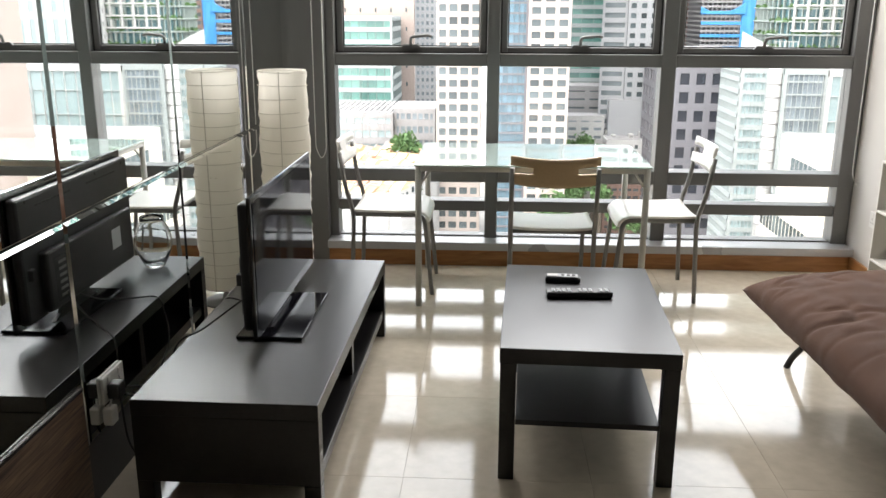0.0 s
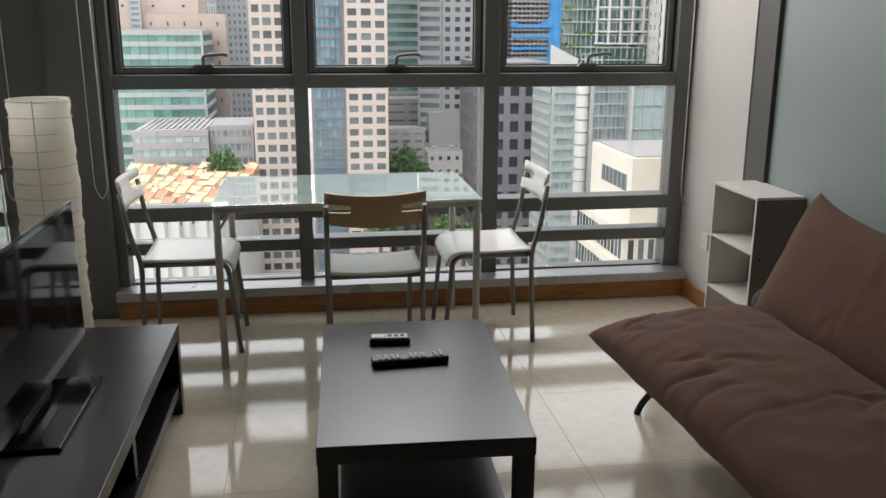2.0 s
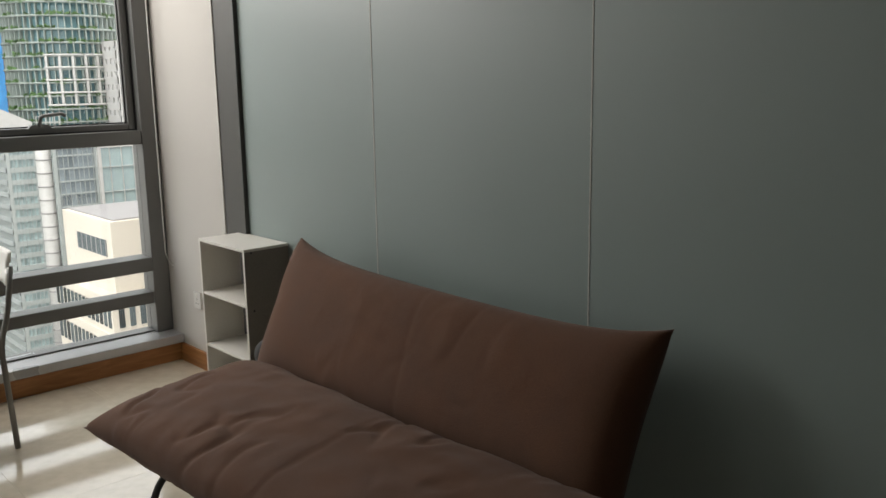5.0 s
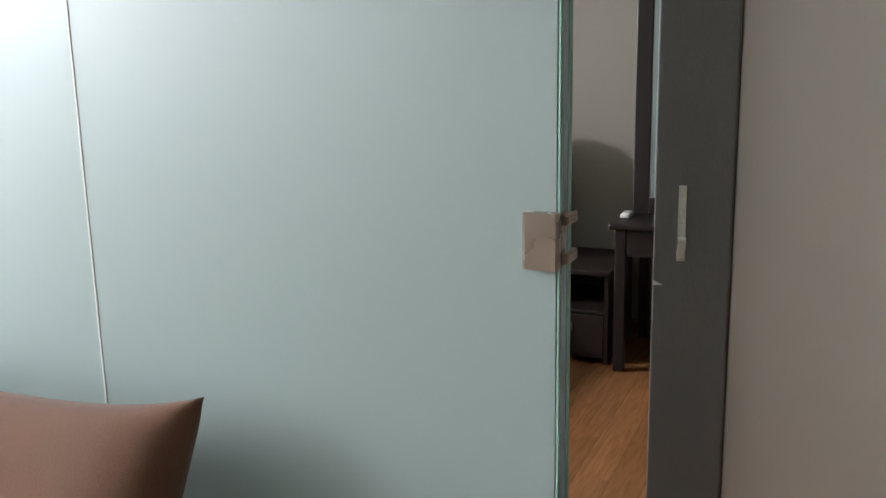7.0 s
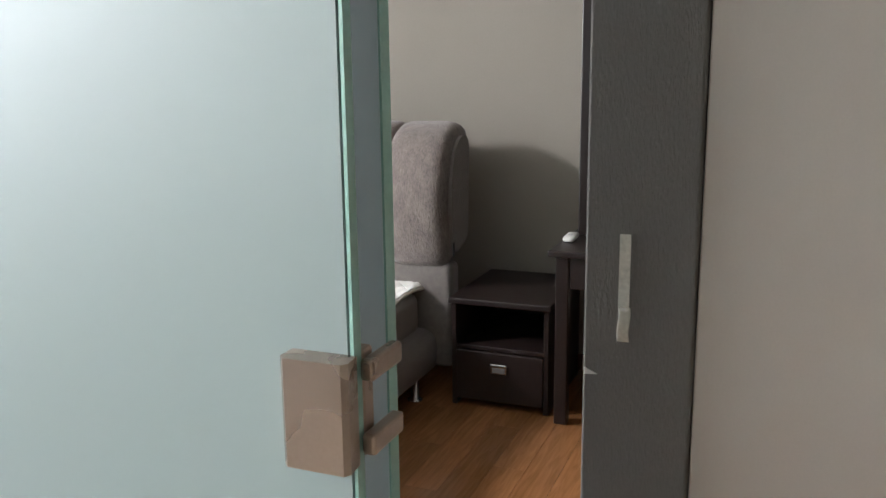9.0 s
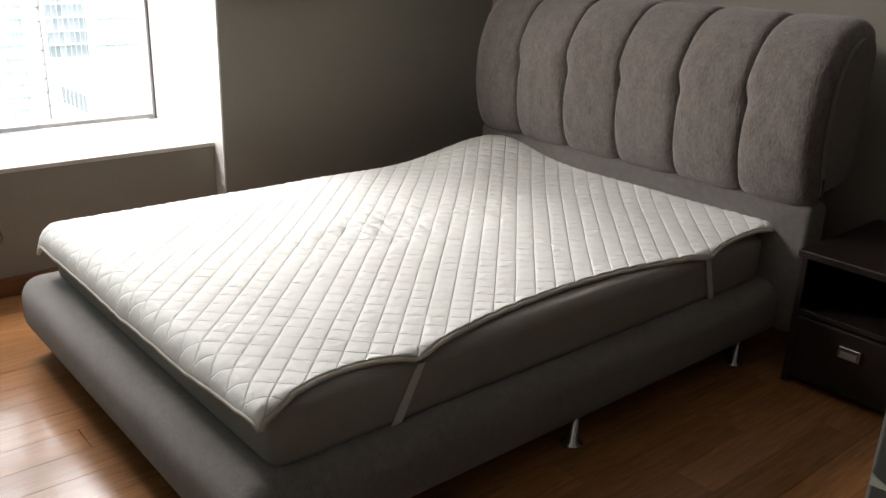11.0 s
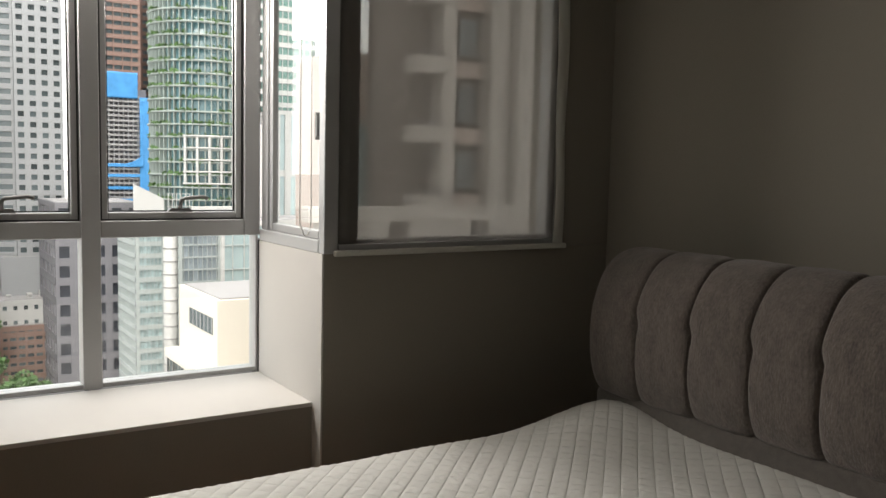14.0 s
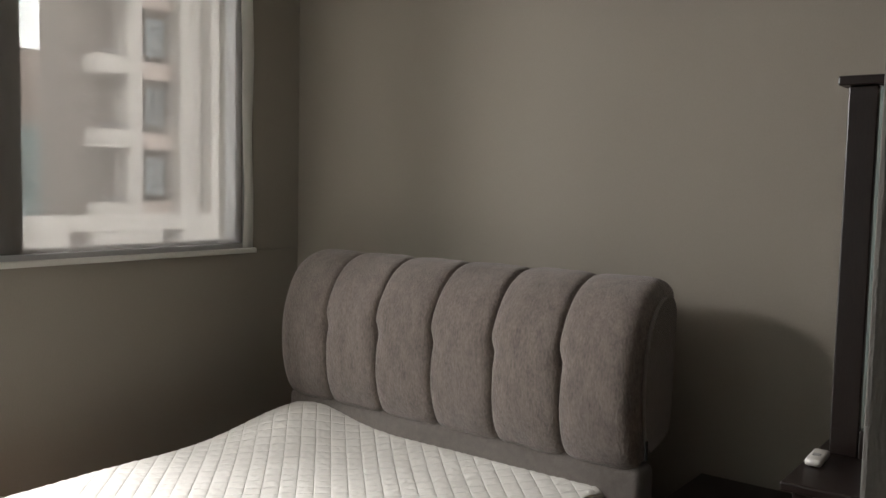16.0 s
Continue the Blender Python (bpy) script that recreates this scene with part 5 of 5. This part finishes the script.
for k in range(9):
    px, w, h = 7.85 + k * 0.36, rnd.uniform(0.25, 0.6), rnd.uniform(0.15, 0.45)
    plant = thing("roof_plant", "white plant box on the low roof", "roof plant", (px, 55.3 + rnd.uniform(0, 2.5), -6.88), group="roof plant boxes")
    part("body", box(0, w, 0, 0.5, 0, h, 0.02), C["white"], plant)
    part("grille", box(0.05, w - 0.05, -0.02, 0.0, h * 0.3, h * 0.7), C["midgrey"], plant)


def site_tower():
    """A half-built tower: bare floor slabs, columns and blue sheeting hung over its edges."""
    t = thing("construction_tower", "half-built concrete tower hung with bright blue sheeting", "building", (0, 57, 0))
    part("core", box(13.9, 16.9, 0.7, 4.8, GROUND, 6.2), C["dark"], t)
    z = -4.0
    while z < 5.9:
        part("slab", box(13.7, 16.3, 0.0, 5.0, z, z + 0.13), C["midgrey"], t)
        z += 0.31
    for k in range(9):
        part("column", box(13.8 + k * 0.3, 13.87 + k * 0.3, 0.12, 0.3, GROUND, 5.6), C["grey"], t)
    part("sheet", sheet(16, 12, lambda u, v: (13.55 + 2.62 * u, -0.10 - 0.05 * math.sin(u * 12 + v * 3), 5.55 + 1.65 * v), 0.02), C["blue"], t, "bright blue sheeting")
    part("sheet", sheet(10, 30, lambda u, v: (16.28 + 0.84 * u, -0.12 - 0.04 * math.sin(u * 8 + v * 9), -4.0 + 9.65 * v), 0.02), C["blue"], t, "bright blue sheeting")
    part("sheet", sheet(24, 6, lambda u, v: (13.6 + 2.9 * u, -0.16 - 0.05 * math.sin(u * 15), 1.15 + v * (0.22 + 0.75 * max(0.0, u - 0.62) ** 1.6 * 4 + 0.35 * max(0.0, 0.2 - u) * 4)), 0.02), C["blue"], t, "sagging blue skirt")
    for z in (-1.1, -0.3, 0.5):
        part("sheet", box(13.7, 16.3, -0.08, -0.03, z, z + 0.2), C["blue"], t, "strip of blue sheeting")


site_tower()
corner = thing("corner_column", "round white glazed corner of the office", "building", (14.30, 42.6, 0))
part("drum", lathe([(0.01, GROUND), (0.36, GROUND), (0.36, -1.4), (0.01, -1.4)], 24), C["white"], corner)
for k in range(18):
    part("ring", lathe([(0.355, -13.4 + k * 0.66), (0.38, -13.4 + k * 0.66), (0.38, -13.34 + k * 0.66), (0.355, -13.34 + k * 0.66)], 24), C["midgrey"], corner)
deck = thing("roof_screen", "white translucent roof screen with a railing", "roof screen", (0, 43.4, -1.36))
part("screen", prism([(12.7, 0.0), (14.2, 0.0), (14.2, 1.0), (12.7, 1.75)], 0.0, 0.06), C["white"], deck)
for k in range(6):
    part("post", box(14.4 + k * 0.22, 14.43 + k * 0.22, 0.0, 0.03, 0.0, 1.25), C["white"], deck)
for z in (0.6, 0.95, 1.24):
    part("rail", box(14.35, 15.6, 0.0, 0.03, z, z + 0.03), C["white"], deck)
part("parapet", box(15.6, 20.5, 0.0, 0.2, 0.0, 0.6, 0.02), C["white"], deck)
slot_block = thing("slot_block", "white concrete block with one long slot window", "building")
slot_block.matrix_world = pose(13.54, 32.98, 0.245) @ Matrix.Scale(0.832, 4)
part("wall", box(0, 11, 0, 6.55, -9.2, -5.23, 0.03), C["slot_white"], slot_block)
part("roof", box(0.25, 10.75, 0.25, 6.3, -5.24, -5.16), C["midgrey"], slot_block, "grey flat roof")
slot = part("slot_window", box(-0.04, 0.02, 0.65, 4.45, -7.05, -6.2), C["pane"], slot_block, "long dark slot window")
for k in range(7):
    part("mullion", box(-0.07, -0.03, 0.65 + k * 0.63, 0.68 + k * 0.63, -7.05, -6.2), C["midgrey"], slot)
part("base", box(-0.5, 11.5, -0.6, 7.2, GROUND - 3.1, -9.2), C["slot_white"], slot_block)
for z in (-9.3, -11.2):
    part("ledge", box(-0.62, 11.6, -0.72, 7.3, z, z + 0.45, 0.02), C["slot_white"], slot_block)
    for k in range(14):
        part("louvre", box(-0.56, -0.46, -0.4 + k * 0.55, -0.12 + k * 0.55, z - 1.15, z - 0.1), C["pane"], slot_block)
    for k in range(18):
        part("louvre", box(-0.2 + k * 0.55, 0.08 + k * 0.55, -0.66, -0.56, z - 1.15, z - 0.1), C["pane"], slot_block)
building("wide white office block with fins", 28.6, 60, 64, 5.8, 10, "white", "pale_glass", 34, 4, 0.45, 0.9)
building("tall pale grey glass tower", 34, 40, 82, 34, 8, "white", "green_glass", 10, 40, 0.9, 0.6, panes=False)


def terrace_tower():
    """A curved glass tower with planted terraces and one stretch of white framing."""
    R = 3.1
    t = thing("garden_tower", "curved green glass tower with planted terraces", "building", (17.9, 48.6, 0))
    part("core", lathe([(0.01, GROUND), (R - 0.25, GROUND), (R - 0.25, 18), (0.01, 18)], 72), C["garden_glass"], t)
    rnd = random.Random(5)
    z, k = GROUND + 0.3, 0
    while z < 17.5:
        part("terrace", lathe([(R - 0.3, z), (R, z), (R, z + 0.10), (R - 0.3, z + 0.10)], 72), C["garden_frame"], t)
        if z > -3:
            bm = bmesh.new()
            for i in range(220):
                a = math.pi * rnd.uniform(0.98, 2.02)
                if noise.noise(Vector((a * 4, z * 2, 0))) < -0.12:
                    continue
                c = Vector(((R - 0.04) * math.cos(a), (R - 0.04) * math.sin(a), z + 0.12 + rnd.uniform(-0.03, 0.08)))
                s = rnd.uniform(0.05, 0.13)
                u, v = (Vector([rnd.gauss(0, 1) for _ in range(3)]).normalized() for _ in range(2))
                bm.faces.new([bm.verts.new(c + (u * p + v * q) * s) for p, q in ((-1, -1), (1, -0.6), (1.2, 1), (-0.7, 1.1))])
            part("planting", bm, C["leaf"], t, "trailing green plants")
        z += 0.69
        k += 1
    for i in range(30):
        a = math.pi * (0.98 + 1.04 * i / 29)
        part("fin", box(-0.022, 0.022, R - 0.26, R - 0.02, GROUND, 18), C["garden_frame"], t).matrix_local = pose(0, 0, 0, 0, 0, math.degrees(a) - 90)
    for i in range(6):
        a = math.radians(234 + i * 12)
        part("frame_post", box(-0.06, 0.06, R - 0.2, R + 0.06, 0.35, 2.98), C["white"], t, "white framing").matrix_local = pose(0, 0, 0, 0, 0, math.degrees(a) - 90)
    for k in range(5):
        arc_pts = [((R + 0.03) * math.cos(math.radians(232 + 4 * j)), (R + 0.03) * math.sin(math.radians(232 + 4 * j)), 0.37 + k * 0.65) for j in range(17)]
        part("frame_band", tube(arc_pts, 0.055, 6), C["white"], t, "white framing")


def shophouses():
    rnd = random.Random(3)
    for row in range(8):
        for k in range(11):
            x, y, z = -11.9 + k * 0.70 + row * 0.2, 43.5 + row * 1.25, -8.1 + row * 0.12 + rnd.uniform(-0.16, 0.16)
            s = thing("shophouse", "terrace shophouse with a tiled pitched roof", "house", (x, y, 0), 62 + rnd.uniform(-9, 9), group="shophouses")
            part("wall", box(-0.55, 0.55, -0.34, 0.34, GROUND, z), C["white"], s)
            roof = part("roof", prism([(-0.62, z), (0.62, z), (0.04, z + 0.30), (-0.04, z + 0.30)], -0.335, 0.335), C["roof_tan" if rnd.random() < 0.86 else "roof_tile"], s)
            part("ridge", box(-0.045, 0.045, -0.335, 0.335, z + 0.29, z + 0.33, 0.008), C["roof_tile"], roof)
            part("party_wall", prism([(-0.64, z - 0.1), (0.64, z - 0.1), (0.07, z + 0.40), (-0.07, z + 0.40)], 0.341, 0.38), C["white"], s)
            for dx in (-0.35, 0.15):
                part("window", box(dx, dx + 0.2, -0.36, -0.335, z - 0.5, z - 0.18), C["pane"], s)


def tree(x, y, z, r, seed):
    rnd = random.Random(seed)
    t = thing("tree", "broad leafy street tree", "tree", (x, y, 0), group="street trees")
    part("trunk", tube([(0, 0, GROUND), (0.05, 0, (GROUND + z) / 2), (0.0, 0.1, z)], 0.16, 8, taper=0.5), C["bark"], t)
    for k in range(5):
        a = k * 1.3
        part("limb", tube([(0, 0.05, z - r * 0.8), (r * 0.5 * math.cos(a), r * 0.5 * math.sin(a), z + 0.2 * r)], 0.06, 6, taper=0.4), C["bark"], t)
    bm = bmesh.new()
    for k in range(620):
        d = Vector((rnd.gauss(0, 1), rnd.gauss(0, 1), rnd.gauss(0, 0.75)))
        d = d.normalized() * r * rnd.uniform(0.45, 1.05) * (0.8 + 0.35 * noise.noise(d * 2 + Vector((seed, 0, 0))))
        c = d + Vector((0, 0, z))
        s = r * rnd.uniform(0.06, 0.13)
        u, v = Vector((rnd.gauss(0, 1), rnd.gauss(0, 1), rnd.gauss(0, 1))).normalized(), Vector((rnd.gauss(0, 1), rnd.gauss(0, 1), rnd.gauss(0, 1))).normalized()
        q = [bm.verts.new(c + (u * a + v * b) * s) for a, b in ((-1, -1), (1, -0.6), (1.2, 1), (-0.7, 1.1))]
        bm.faces.new(q)
    tagged(part("crown", bm, C["leaf"], t))


def next_wing():
    """The neighbouring wing of the same tower: columns, balconies and recessed windows."""
    w = thing("apartment_wing", "concrete apartment wing with columns and stacked balconies", "building", (0.5, 14, 0))
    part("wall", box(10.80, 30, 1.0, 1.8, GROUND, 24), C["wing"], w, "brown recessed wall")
    for a, b in ((11.93, 12.28), (13.2, 13.75), (15.2, 15.7), (17.0, 17.6)):
        part("column", box(a, b, 0.5, 1.1, GROUND, 24, 0.02), C["concrete"], w)
    part("pier", box(13.78, 14.7, 0.2, 1.1, GROUND, 24, 0.02), C["concrete"], w)
    for k in range(-5, 9):
        z = 0.55 + k * 1.47
        balcony = part("balcony", box(11.25, 11.92, 0.4, 1.0, z, z + 0.36, 0.01), C["concrete"], w)
        part("rail", box(11.25, 11.92, 0.42, 0.46, z + 0.42, z + 0.45), C["dark"], balcony)
        part("spandrel", box(12.29, 13.19, 0.78, 1.0, z, z + 0.36, 0.01), C["haze"], w)
        window = part("window", box(12.62, 13.06, 0.90, 1.05, z + 0.5, z + 1.3), C["pane"], w)
        part("mullion", box(12.82, 12.86, 0.87, 0.90, z + 0.5, z + 1.3), C["dark"], window)
    f = thing("far_block", "hazy brown block with a pale pilaster", "building", (0, 30, 0))
    part("wall", box(17.4, 24.5, 0, 4, GROUND, 6.0), C["haze"], f)
    part("lower_wall", box(17.3, 24.6, -0.2, 0.1, GROUND, 3.2), C["pale_glass"], f)
    part("pilaster", box(18.9, 19.5, -0.5, 0.0, GROUND, 4.0), C["concrete"], f)
    p = thing("parapet", "low concrete parapet outside the corner window", "parapet", (0, 0, 0))
    part("rail", box(8.0, 13.4, 11.5, 11.8, 0.55, 0.80), C["concrete"], p)
    for k in range(3):
        part("baluster", box(8.2 + k * 1.7, 9.5 + k * 1.7, 11.52, 11.78, 0.2, 0.549), C["concrete"], p)
    part("deck", box(8.0, 13.4, 11.3, 12.0, -0.3, 0.199), C["concrete"], p)


terrace_tower()
shophouses()
for x, y, z, r, sd in ((-5.3, 51.0, -6.9, 0.9, 1), (6.1, 54, -7.2, 0.75, 2), (5.2, 53.5, -7.4, 0.7, 3), (6.7, 53, -7.9, 0.75, 4), (5.9, 51.5, -8.7, 0.9, 5), (5.0, 50, -9.6, 0.7, 6), (6.9, 50.5, -9.6, 0.6, 7), (8.0, 48.5, -10.6, 0.8, 8), (9.0, 48.5, -10.9, 0.6, 9), (3.6, 44.5, -9.2, 0.9, 10), (-4.6, 46.5, -8.6, 0.6, 11)):
    tree(x, y, z, r * 1.3, sd)
next_wing()

# ---------------------------------------------------------------- floor pieces
unit_tile = {}
xs = [-1.32, -0.90, -0.30, 0.30, 0.895, 1.49, GLASS_X - 0.008]
ys = [-4.2 + 0.001, -3.6, -3.0, -2.4, -1.80, -1.205, -0.605, -0.005, 0.595, 1.20, 1.80, 2.40]
for xa, xb in zip(xs, xs[1:]):
    for ya, yb in zip(ys, ys[1:]):
        key = (round(xb - xa, 3), round(yb - ya, 3))
        if key not in unit_tile:
            unit_tile[key] = mesh("tile", box(-key[0] / 2 + 0.0004, key[0] / 2 - 0.0004, -key[1] / 2 + 0.0004, key[1] / 2 - 0.0004, -0.0055, 0.0, 0.0004, seg=1), M["tile"])
        part("tile", unit_tile[key], None, floor_living).location = ((xa + xb) / 2, (ya + yb) / 2, 0)
L, Wd = 0.92, 0.118
unit_plank = {}
for i in range(53):
    for j in range(6):
        start, cy = 1.2 + (j - 0.5) * L + (i * 0.37 % 1) * L, -4.15 + i * Wd
        xa, xb = max(start, GLASS_X + 0.002), min(start + L, BED_X + 0.02)
        if xb - xa < 0.03 or cy > 1.95:
            continue
        key = round(xb - xa, 3)
        if key not in unit_plank:
            unit_plank[key] = mesh("plank", box(-Wd / 2 + 0.0003, Wd / 2 - 0.0003, -key / 2 + 0.0003, key / 2 - 0.0003, -0.0115, 0.0, 0.0005, seg=1), M["plank"])
        part("plank", unit_plank[key], None, floor_bedroom).matrix_local = pose((xa + xb) / 2, cy, -0.001, 0, 0, 90)
